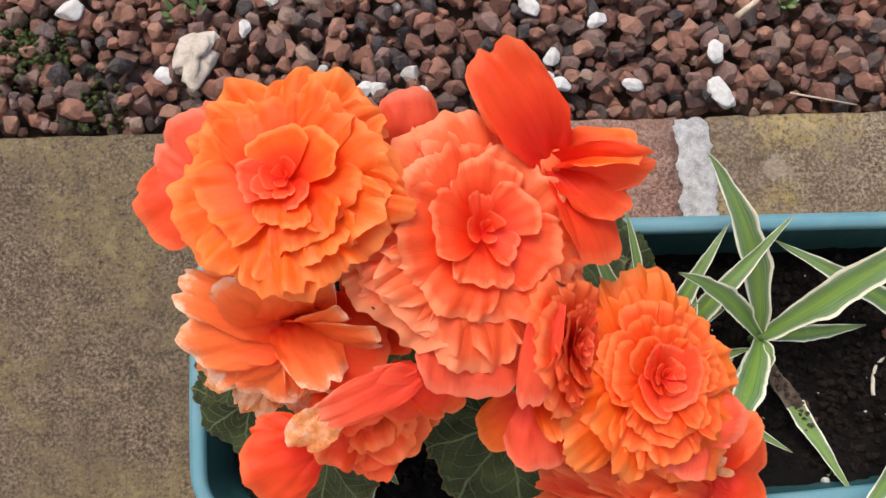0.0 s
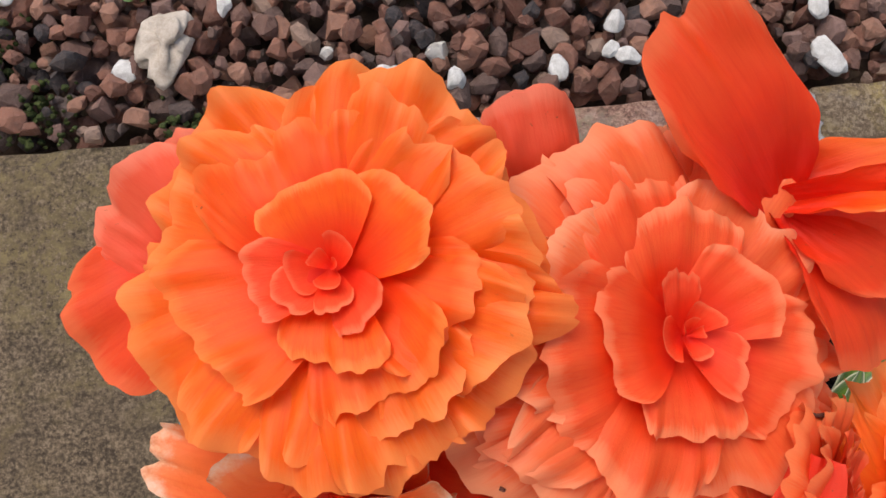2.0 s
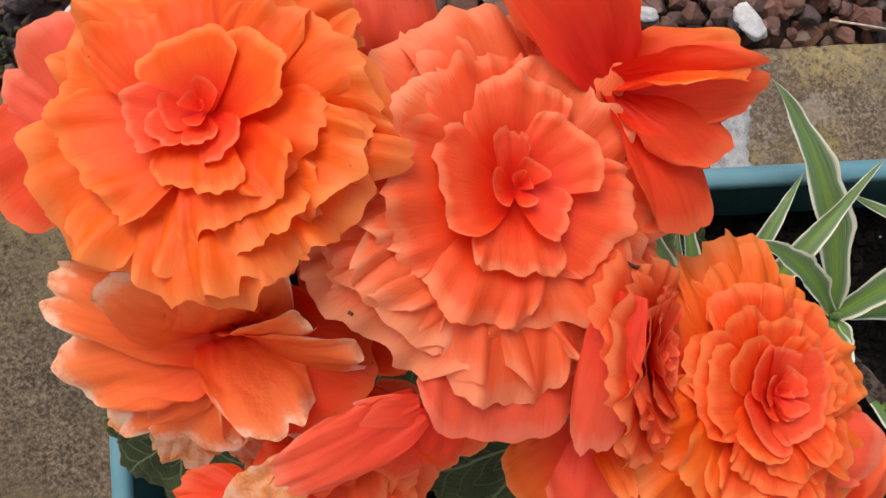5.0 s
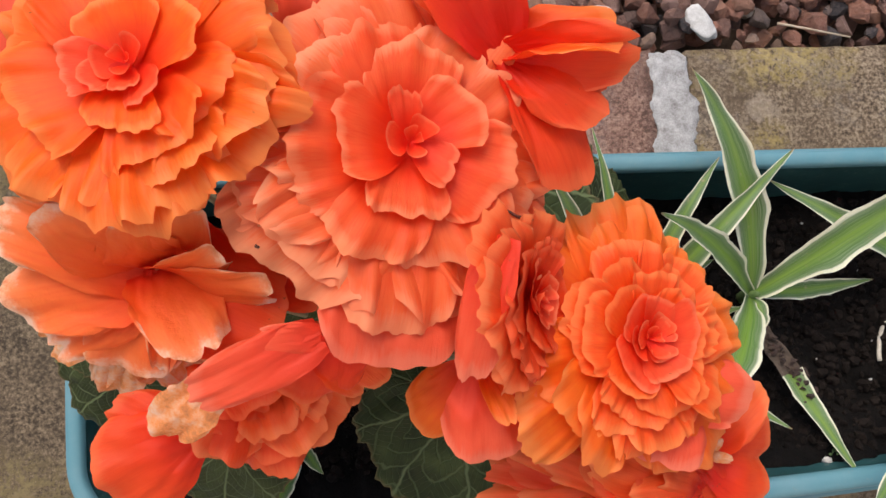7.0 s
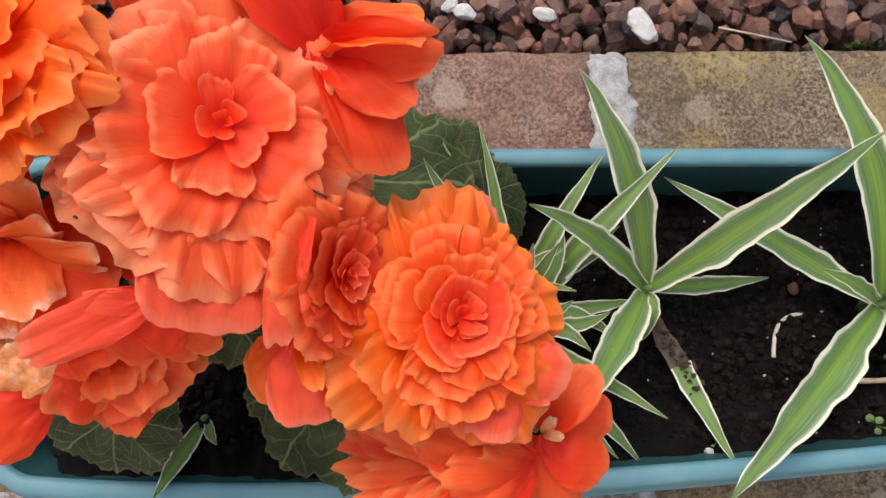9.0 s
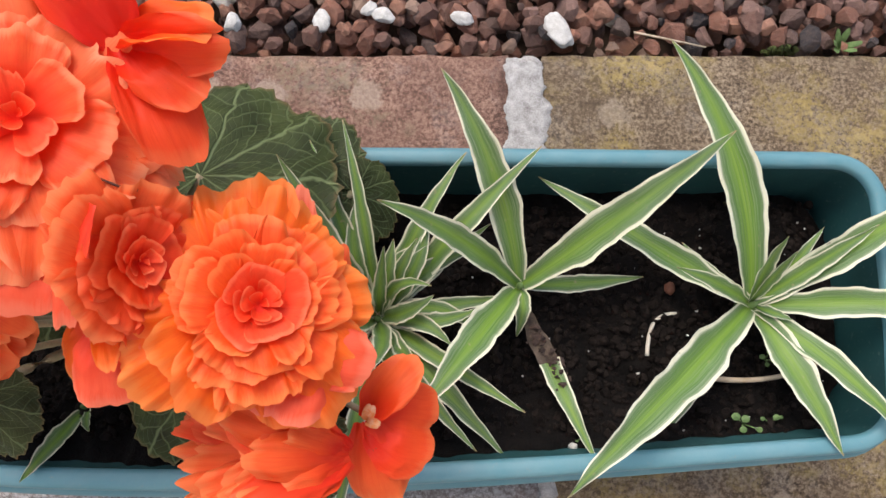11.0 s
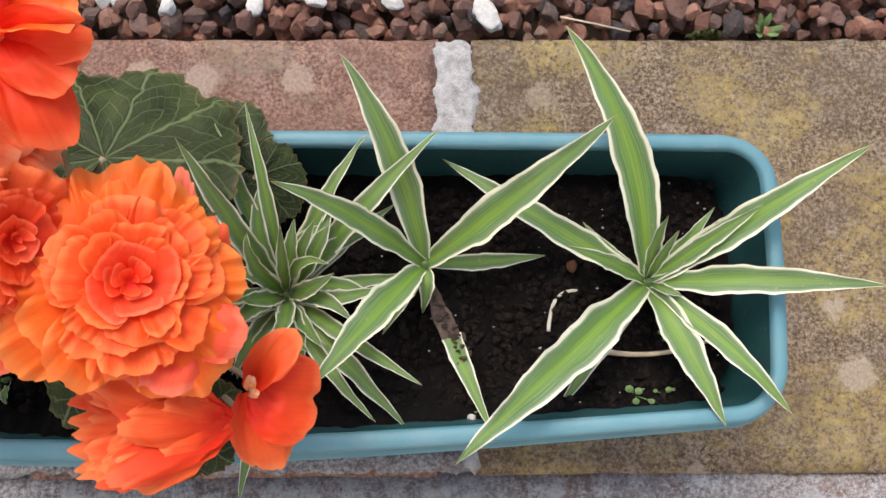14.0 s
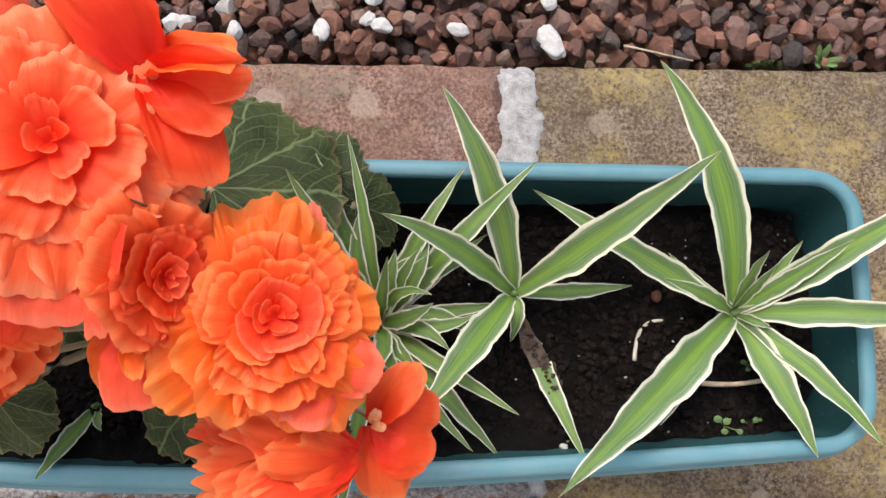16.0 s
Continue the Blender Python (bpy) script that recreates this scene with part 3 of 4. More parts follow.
# ---- spider plants ----
def blade_mesh(root, tip, width, lift, seed, u0=0.0, u1=1.0, sag=0.0):
    """An arching strap leaf from root to tip, folded along its middle."""
    rng = random.Random(seed)
    root, tip = Vector(root), Vector(tip)
    mid = (root + tip) / 2 + Vector((rng.uniform(-0.004, 0.004), rng.uniform(-0.004, 0.004), lift))
    mid += (tip - root).cross(Vector((0, 0, 1))) * sag
    ph, fq = rng.uniform(0, 6), rng.uniform(7, 12)
    twist = rng.uniform(-0.35, 0.35)

    def at(u, v):
        u = u0 + (u1 - u0) * u
        p = root * (1 - u) ** 2 + mid * 2 * u * (1 - u) + tip * u * u
        d = ((mid - root) * (1 - u) + (tip - mid) * u).normalized()
        side = d.cross(Vector((0, 0, 1)))
        side = side.normalized() if side.length > 1e-4 else Vector((1, 0, 0))
        up = side.cross(d)
        a = twist * u
        side, up = side * math.cos(a) + up * math.sin(a), up * math.cos(a) - side * math.sin(a)
        w = width / 2 * min(1, 0.42 + 2.1 * u) * max(0.0, 1 - max(0, (u - 0.42) / 0.58) ** 1.35) + 0.0002
        s = v * 2 - 1
        w *= 1 + 0.05 * math.sin(u * 23 + ph + s) + 0.03 * math.sin(u * 51 + 2 * ph) + 0.10 * noise.noise((u * 9, s, ph)) + 0.05 * noise.noise((u * 34, s * 2, ph))
        fold = 0.42 * (1 - 0.55 * u)
        wave = 0.055 * width * math.sin(u * fq * 2.3 + ph + s * 0.6) * abs(s) ** 2
        return p + side * (s * w * math.cos(fold)) + up * (abs(s) ** 1.3 * w * math.sin(fold) + wave)

    return sheet(at, 48, 8)


def spider_plant(root, leaves, label, seed):
    plant = thing("spider_plant", None, None, label, "plant", "spider plants in the trough", at=pose(0, 0, 0))
    bm = tube([(root[0], root[1], root[2] - 0.028), (root[0], root[1], root[2] - 0.008), (root[0], root[1], root[2] + 0.002)], 0.004, 0.0012, 10)
    part("crown", bm, WEED, plant, "pale base of the leaf rosette")
    for k, (x, y, z, width, lift, *sag) in enumerate(leaves):
        a = math.atan2(y - root[1], x - root[0])
        start = (root[0] + 0.002 * math.cos(a), root[1] + 0.002 * math.sin(a), root[2] - 0.004)
        part("leaf", blade_mesh(start, (x, y, z), width, lift, seed + k, sag=sag[0] if sag else 0.0), BLADE, plant)
    return plant


A = (0.2918, 0.1769, 0.139)
plant_a = spider_plant(A, [(0.2506, 0.2754, 0.189, 0.0175, 0.020, 0.13), (0.3827, 0.2384, 0.208, 0.0190, 0.004), (0.2225, 0.2060, 0.212, 0.0135, 0.016, 0.10), (0.2390, 0.1125, 0.190, 0.0175, 0.022, 0.06),
                            (0.2901, 0.1507, 0.128, 0.0085, 0.014), (0.3580, 0.1823, 0.130, 0.0095, -0.004), (0.2684, 0.1394, 0.128, 0.008, 0.004)], "green and cream striped spider plant in compost", 100)
bm = blade_mesh((0.2931, 0.1692, 0.127), (0.3262, 0.0872, 0.1535), 0.0105, -0.002, 131, 0.03, 0.62)
part("rotted_leaf", bm, BROWN_BLADE, plant_a, "brown rotted stretch of leaf with soil on it")
rng = random.Random(77)
clump = bmesh.new()
for k in range(46):
    t = rng.uniform(0.12, 0.55)
    s = rng.uniform(0.0009, 0.0026)
    bm = chip(s, rng, 9, 0.7)
    bm.transform(Matrix.Translation((0.2931 + 0.0328 * t + rng.gauss(0, 0.0026), 0.1692 - 0.0822 * t + rng.gauss(0, 0.002), 0.1275 + 0.0245 * t + rng.uniform(0.0005, 0.003))))
    made = bpy.data.meshes.new("crumb")
    bm.to_mesh(made)
    clump.from_mesh(made)
    bpy.data.meshes.remove(made)
    bm.free()
part("soil_clump", clump, plain("clinging_soil", (0.020, 0.012, 0.010), (0.085, 0.055, 0.042), 300, 0.9, 0.8), plant_a, "brown soil clinging to the leaf", False)
part("leaf", blade_mesh((0.2931, 0.1692, 0.1275), (0.3266, 0.0870, 0.1540), 0.0115, -0.002, 131, 0.40, 1.0), BLADE, plant_a)

B = (0.4119, 0.1668, 0.141)
spider_plant(B, [(0.3640, 0.2950, 0.178, 0.0205, 0.020, 0.17), (0.3015, 0.2330, 0.145, 0.0150, 0.010), (0.3611, 0.1804, 0.180, 0.0090, 0.008), (0.4065, 0.1919, 0.200, 0.0080, 0.004), (0.4440, 0.2043, 0.155, 0.0085, 0.006),
                 (0.4143, 0.1863, 0.190, 0.0060, 0.006), (0.5117, 0.2293, 0.190, 0.0165, 0.012), (0.4615, 0.2017, 0.175, 0.0100, 0.010), (0.5193, 0.1605, 0.180, 0.0155, 0.016), (0.4748, 0.0975, 0.165, 0.0130, 0.016, -0.06),
                 (0.4428, 0.0920, 0.160, 0.0165, 0.012), (0.3050, 0.0770, 0.190, 0.0225, 0.010), (0.3597, 0.0934, 0.130, 0.0100, 0.010), (0.3794, 0.2006, 0.130, 0.0060, 0.004), (0.4267, 0.1580, 0.150, 0.005, 0.006)],
             "large striped spider plant with leaves arching over the rim", 200)

C = (0.2184, 0.1595, 0.146)
spider_plant(C, [(0.1780, 0.2270, 0.210, 0.0120, 0.022), (0.1876, 0.2425, 0.180, 0.0095, 0.020), (0.2038, 0.2507, 0.186, 0.0075, 0.020), (0.2627, 0.2363, 0.180, 0.0100, 0.018), (0.2992, 0.2400, 0.178, 0.0125, 0.014),
                 (0.2761, 0.2072, 0.150, 0.0095, 0.012), (0.2852, 0.1706, 0.140, 0.0095, 0.014), (0.2904, 0.1131, 0.164, 0.0090, 0.016), (0.2832, 0.0899, 0.143, 0.0120, 0.022), (0.2674, 0.0949, 0.160, 0.0085, 0.020),
                 (0.2416, 0.1317, 0.170, 0.0080, 0.006), (0.2290, 0.1200, 0.150, 0.0080, 0.012), (0.1928, 0.1181, 0.150, 0.0115, 0.018), (0.1945, 0.1421, 0.160, 0.0110, 0.014), (0.2051, 0.1546, 0.190, 0.0100, 0.010),
                 (0.2249, 0.1874, 0.200, 0.0070, 0.004), (0.2716, 0.1667, 0.140, 0.0080, 0.006), (0.2395, 0.1937, 0.185, 0.0085, 0.010), (0.1978, 0.0530, 0.150, 0.0095, 0.030)] + [(C[0] + r * math.cos(a), C[1] + r * math.sin(a), z, 0.0095, 0.016, 0.35 * math.sin(a * 5)) for a, r, z in ((0.3, 0.030, 0.172), (1.3, 0.036, 0.180), (2.0, 0.030, 0.185), (2.9, 0.026, 0.175), (3.9, 0.034, 0.168), (5.2, 0.034, 0.168), (5.9, 0.040, 0.165), (0.9, 0.044, 0.170), (4.6, 0.028, 0.176))] + [(C[0] + r * math.cos(a), C[1] + r * math.sin(a), z, w, l, g) for a, r, z, w, l, g in ((0.1, 0.052, 0.146, 0.0095, 0.022, 0.25), (0.6, 0.060, 0.150, 0.0100, 0.026, -0.2), (1.1, 0.055, 0.165, 0.0090, 0.028, 0.2), (1.7, 0.060, 0.168, 0.0095, 0.024, -0.25), (2.4, 0.046, 0.160, 0.0090, 0.028, 0.3), (3.3, 0.042, 0.150, 0.0110, 0.026, -0.3), (4.2, 0.050, 0.142, 0.0100, 0.026, 0.25), (4.9, 0.046, 0.150, 0.0085, 0.026, -0.3), (5.5, 0.062, 0.138, 0.0100, 0.024, 0.2), (6.1, 0.058, 0.140, 0.0090, 0.022, -0.3), (3.6, 0.030, 0.190, 0.0075, 0.012, 0.4), (0.4, 0.030, 0.186, 0.0070, 0.012, -0.4))],
             "bushy young spider plant crowded beside the begonia", 300)
D = (0.0665, 0.1156, 0.130)
spider_plant(D, [(0.0542, 0.0818, 0.166, 0.0095, 0.004), (0.0784, 0.1042, 0.150, 0.006, 0.006)], "small spider plant shoot under the begonia", 400)

# roots, runner and seedlings on the compost
trace = bend((0.3762, 0.1631, 0), (0.3640, 0.1640, 0), (0.3615, 0.1518, 0), 7) + bend((0.3615, 0.1518, 0), (0.3600, 0.1460, 0), (0.3597, 0.1408, 0), 4)[1:]
bm = tube([(p.x, p.y, soil_height(p.x, p.y) + 0.0022) for p in trace], 0.0009, 0.0012, 8)
thing("root", bm, plain("pale_root", (0.42, 0.38, 0.30), (0.66, 0.62, 0.54), 200, 0.7), "pale curled root lying on the compost", "root")
bm = tube(bend((0.3917, 0.1294, 0.1235), (0.4207, 0.1244, 0.128), (0.4496, 0.1362, 0.1235)), 0.0016, 0.0010, 8)
thing("runner", bm, STRAW, "straw-coloured runner lying on the compost", "root")
rng = random.Random(12)
bm = chip(0.0042, rng, 14, 0.5)
thing("bark_chip", bm, plain("bark", (0.10, 0.035, 0.02), (0.22, 0.09, 0.05), 200), "reddish bark chip on the compost", "bark", at=pose(0.3740, 0.1770, 0.1225, 0, 0, 30))
bm = chip(0.0027, rng, 14, 0.6)
thing("stone", bm, WHITE_STONE, "small white stone on the compost", "stone", at=pose(0.3162, 0.0955, soil_height(0.3162, 0.0955) + 0.001, 0, 0, 30))


def seedling(x, y, size, count, seed):
    rng = random.Random(seed)
    z = soil_height(x, y)
    plant = thing("seedling", None, None, "tiny round-leaved green seedling in compost", "seedling", "seedlings", at=pose(x, y, z))
    stem = bmesh.new()
    for k in range(count):
        a = k * 2.4 + rng.uniform(-0.5, 0.5)
        r, h = size * rng.uniform(0.4, 1.3), size * rng.uniform(0.4, 0.9)
        tube(bend((0, 0, -0.002), (r * 0.3 * math.cos(a), r * 0.3 * math.sin(a), h), (r * math.cos(a), r * math.sin(a), h), 5), 0.0004, 0.0003, 5, stem)
        s = size * rng.uniform(0.22, 0.38)
        tip = Vector((r * math.cos(a), r * math.sin(a), h))
        part("leaf", sheet(lambda u, v: tip + Vector((math.cos(v * 2 * math.pi) * u * s, math.sin(v * 2 * math.pi) * u * s * 0.85, -0.2 * s * u * u)), 3, 10), WEED, plant)
    part("stem", stem, WEED, plant)


seedling(0.4040, 0.1061, 0.0068, 4, 1)
seedling(0.4192, 0.1066, 0.0048, 4, 2)
seedling(0.4256, 0.1391, 0.0048, 4, 3)
seedling(0.3213, 0.1001, 0.0032, 5, 4)

# ---- begonia ----
begonia = thing("begonia", None, None, "begonia with large ruffled orange double flowers, some fading", "plant", at=pose(0, 0, 0))


def rosette_petal(radius, half, surface, rng, ruffle=1.0, cup=0.0, roll=0.0):
    """One thin, broad petal along +X from the heart of a flower whose axis is +Z: it rises to surface(r) at its frilled margin."""
    ph, k = rng.uniform(0, 6), rng.uniform(0.85, 1.4)
    amp = radius * 0.034 * ruffle
    wide = radius * math.sin(radians(min(half, 62)))
    skew, tilt = rng.uniform(-0.12, 0.12), rng.uniform(-0.13, 0.13)
    bow, flute = rng.uniform(-0.10, 0.10), rng.uniform(15, 22)
    full, slit, deep = rng.uniform(0.28, 0.50), rng.uniform(-0.6, 0.6), rng.choice((0, 0, 0.02, 0.04, 0.08))

    def at(u, v):
        s = v * 2 - 1
        ragged = 0.035 * math.sin(s * 4 + ph) + 0.022 * math.sin(s * 9 + 2 * ph) + 0.012 * math.sin(s * 21 + 3 * ph) + 0.040 * noise.noise((s * 6, ph, 0)) + 0.022 * noise.noise((s * 17, ph, 3))
        ragged -= deep * max(0, 1 - abs(s - slit) * 6)
        fan = s * math.pi / 2 * 0.97
        out = radius * (0.50 + 0.50 * math.cos(fan) ** full) * (1 + min(ruffle, 1.2) * ragged + skew * s)
        x = 0.02 * radius + (out - 0.02 * radius) * u
        y = wide * (0.22 * s * (1 - u) + math.sin(fan) * u * (1.28 - 0.28 * u)) + bow * radius * u * u
        e = 0.75 * u ** 5 + 0.25 * u ** 2.5
        wave = 1.2 * math.sin(s * k * 2.6 + ph) + 1.0 * math.sin(s * k * 6.0 + 1.7 * ph) + 0.70 * math.sin(s * k * 12 + ph) + 0.38 * math.sin(s * k * 19 + 2 * ph)
        z = surface(math.hypot(x, y)) + amp * e * wave
        z += 0.0030 * radius * (0.4 + ruffle) * u ** 2 * math.sin(s * flute + ph) * (0.6 + 0.4 * math.sin(s * 4 + ph))
        z += tilt * radius * s * u + cup * radius * s * s * u - roll * radius * u ** 7
        z += 0.050 * radius * noise.noise((s * 1.5 + ph, u * 2.4, ph)) * u + 0.012 * radius * noise.noise((s * 5 + ph, u * 6, ph)) * u
        return (x, y, z)

    return sheet(at, 16, 44 if radius > 0.02 else 26)


def facing(centre, axis, turn=0):
    q = Vector((0, 0, 1)).rotation_difference(Vector(axis).normalized())
    return Matrix.Translation(centre) @ q.to_matrix().to_4x4() @ pose(0, 0, 0, 0, 0, turn)


def stem_to(m, start, r=0.0022):
    inv = m.inverted()
    c = m.translation
    under = m @ Vector((0, 0, -0.035))
    pts = bend(start, (under.x * 0.7 + start[0] * 0.3, under.y * 0.7 + start[1] * 0.3, under.z * 0.8 + start[2] * 0.2), under) + [m @ Vector((0, 0, -0.020))]
    return tube([inv @ Vector(p) for p in pts], r, r * 0.8, 8)


def double_flower(centre, axis, petals, material, label, seed, ruffle=1.0, root=(0.0952, 0.1631, 0.115), turn=0, size=None, gap=0.24, rise=0.36, fall=0.46, heart=5, red=0.38):
    """petals: rows of (turn in degrees, length in mm, half width in degrees), from the heart outwards; each springs from below those before it and
    rises to the flower's common outer form, which swells round the heart (rise) and turns down at the rim (fall)."""
    rng = random.Random(seed)
    m = facing(centre, axis, turn)
    flower = part("flower", stem_to(m, root), STALK, begonia, label)
    flower.matrix_world = m
    big = size or max(p[1] for p in petals) / 1000

    def form(d):
        return big * (rise * d / big - fall * (d / big) ** 2)

    for i, (a, mm, half) in enumerate(petals):
        r = mm / 1000
        rho = r / big
        deep = gap * big * (0.12 + 0.88 * rho)
        bm = rosette_petal(r, half * (0.84 + 0.26 * min(rho, 1)), lambda d, r=r, deep=deep, i=i: form(d) - deep * (1 - min(1.0, d / r) ** 1.7) - 0.00012 * i, rng, ruffle * (0.30 + 0.90 * min(rho, 1)), 0.09 * max(0, 0.62 - rho), 0.16 * rho * rng.random() ** 2)
        bm.transform(pose(0, 0, 0, 0, 0, a))
        part("petal", bm, PETAL_HEART if rho < red else MIDDLE[material] if rho < red + 0.36 else material, flower)
    for k in range(heart):
        r = big * (0.050 + 0.032 * k)
        bm = rosette_petal(r, 36, lambda d, r=r, k=k: 0.06 * big * (1 - 0.2 * k) - 0.10 * big + 1.1 * r * min(1.2, d / r) ** 1.5 * (1 - 0.10 * k), rng, 0.25, 0.5 - 0.08 * k)
        bm.transform(pose(0, 0, 0, 0, 0, k * 137 + rng.uniform(-15, 15)))
        part("petal", bm, PETAL_HEART, flower)
    return flower


def leaning(rows, more=0.08):
    """Lengths seen from above, drawn out along the way that a flower leans."""
    return [(a, mm * (1 + more * math.cos(radians(a)) ** 2), w) for a, mm, w in rows]


def layers(radius, seed, counts=(3, 4, 5, 6, 7, 8), start=0.26):
    """A rosette of petals with a good deal of chance in it."""
    rng = random.Random(seed)
    rows, a0 = [], rng.uniform(0, 90)
    for k, n in enumerate(counts):
        rel = start + (1 - start) * k / (len(counts) - 1)
        a0 += 25
        for j in range(n):
            rows.append((a0 + 360 * j / n + rng.uniform(-9, 9), 1000 * radius * rel * rng.uniform(0.82, 1.12), min(44, 215 / n * rng.uniform(0.8, 1.25))))
    return rows


GOLD = [(-173, 15.4, 36), (-139, 11, 34), (-85, 9.5, 26), (100, 17.2, 46), (28, 21.6, 34), (-95, 19.5, 36), (-51, 14, 30), (-156, 30.8, 36), (118, 31.1, 36), (-65, 28.2, 34), (-29, 27.9, 30), (70, 35.5, 32), (33, 33.9, 30), (156, 39.5, 34),
        (91, 41.5, 32), (60, 42, 30), (9, 41.5, 32), (-12, 38.3, 28), (-41, 36.5, 28), (-58, 34.5, 26), (-109, 37, 28), (-72, 40.3, 26), (-135, 39.5, 28), (-165, 43.5, 30), (138, 45, 32), (174, 42.5, 30), (-95, 42, 24), (-30, 42, 24), (110, 44, 22)]
double_flower((0.0470, 0.2285, 0.3320), (-0.20, 0.08, 1), GOLD, PETAL_GOLD, "golden-orange ruffled double flower", 11, ruffle=1.5, size=0.043)
CORAL = [(-43, 14.1, 34), (108, 14.4, 22), (42, 20.7, 36), (86, 28, 32), (-26, 28.3, 34), (-102, 22.4, 34), (-178, 21.6, 40), (117, 33.8, 30), (41, 34.2, 34), (-171, 32.2, 34), (154, 34.2, 32), (-117, 34.7, 30), (-67, 36.4, 34), (0, 41, 32), (-21, 42, 30),
         (72, 44, 30), (111, 43, 30), (52, 46, 28), (22, 44, 28), (-165, 43.8, 28), (-179, 44.1, 26), (169, 39, 26), (-131, 45.2, 28), (-150, 43, 28), (-109, 46.4, 26), (-92, 45, 26), (-79, 45, 26), (-134, 51, 26), (-63, 46.5, 26), (-35, 50, 26), (-48, 47, 24), (138, 38, 26), (92, 44, 24)]
coral = double_flower((0.1195, 0.2090, 0.3190), (0.30, -0.04, 1), leaning([(a, mm * (1.05 if mm > 42 and not -160 < a < -120 else 0.97), w) for a, mm, w in CORAL], 0.05), PETAL_CORAL, "coral-orange ruffled double flower", 12, ruffle=1.3, size=0.046)
BLEMISH = plain("dried_petal_tear", (0.035, 0.012, 0.008), (0.16, 0.05, 0.03), 300, 0.8)
back = facing((0.1195, 0.2090, 0.3190), (0.30, -0.04, 1)).inverted()
part("tear", tube([back @ Vector(p) for p in ((0.1435, 0.1907, 0.3122), (0.1481, 0.1892, 0.3070), (0.1526, 0.1888, 0.3036))], 0.0003, 0.0007, 6), BLEMISH, coral, "dark dried tear in the petal")
part("speck", tube([back @ Vector(p) for p in ((0.0766, 0.1824, 0.3167), (0.0771, 0.1821, 0.3168), (0.0776, 0.1818, 0.3167))], 0.0005, 0.0004, 6), BLEMISH, coral, "small dark speck")
double_flower((0.1900, 0.1535, 0.2890), (0.38, 0.0, 1), leaning(layers(0.0425, 4, (3, 5, 8, 10, 11, 11), 0.16)), PETAL_ORANGE, "deep orange double flower with many short petals", 13, ruffle=0.85, gap=0.20, rise=0.30, red=0.34)
double_flower((0.1550, 0.1660, 0.3010), (0.85, -0.1, 0.55), layers(0.032, 9, (4, 5, 6, 7, 7)), PETAL_VERMILION, "small half-open orange flower", 16, ruffle=1.2)


def free_petal(base, tip, width, up, seed, curl=0.15, ruffle=0.6, notch=0.0, foot=0.24):
    """A single broad petal from base to tip, facing up, with wrinkles along its veins and an uneven margin."""
    rng = random.Random(seed)
    base, tip, up = Vector(base), Vector(tip), Vector(up)
    d = tip - base
    side = d.cross(up).normalized()
    n = side.cross(d).normalized()
    ph, flute, slit = rng.uniform(0, 6), rng.uniform(11, 16), rng.uniform(-0.6, 0.6)
    deep = rng.choice((0, 0.05, 0.09))

    def at(u, v):
        s = v * 2 - 1
        rag = 0.018 * math.sin(s * 6 + ph) + 0.011 * math.sin(s * 13 + 2 * ph) + 0.007 * math.sin(s * 27 + ph) + 0.018 * noise.noise((s * 8, ph, 1)) - deep * max(0, 1 - abs(s - slit) * 8)
        fan = s * math.pi / 2 * 0.97
        reach = u * (0.42 + 0.58 * math.cos(fan) ** 0.55) * (1 + min(ruffle, 1.2) * rag) * (1 - notch * max(0, 1 - abs(s) * 5) * u)
        lift = curl * width * (s * s * 0.8 - 0.25) * (0.4 + 0.6 * u) + 0.06 * d.length * math.sin(math.pi * u) - 0.08 * width * u ** 5
        lift += 0.034 * ruffle * width * u ** 3 * (math.sin(s * 5 + ph) + 0.8 * math.sin(s * 9 + 2 * ph))
        lift += 0.06 * width * noise.noise((s * 2 + ph, u * 3, ph)) + 0.003 * width * u * math.sin(s * flute + ph) * (0.6 + 0.4 * math.sin(s * 5 + ph))
        lift += 0.02 * width * noise.noise((s * 7 + ph, u * 6, ph))
        w = width / 2 * (foot * s * (1 - u) + math.sin(fan) * u * (1.55 - 0.55 * u)) * (1 + 0.025 * ruffle * math.sin(u * 15 + ph))
        return base + d * reach + side * w + n * lift

    return sheet(at, 18, 34)


def simple_flower(centre, petals, material, label, seed, foot=0.24, ruffle=1.0):
    m = Matrix.Translation(centre)
    flower = part("flower", stem_to(m, (0.1156, 0.1632, 0.115), 0.0018), STALK, begonia, label)
    flower.matrix_world = m
    for k, (tip, width, up, curl, *other) in enumerate(petals):
        bm = free_petal((0, 0, 0), Vector(tip) - Vector(centre), width, up, seed + k, curl, ruffle, foot=foot)
        part("petal", bm, other[0] if other else material, flower)
    return flower


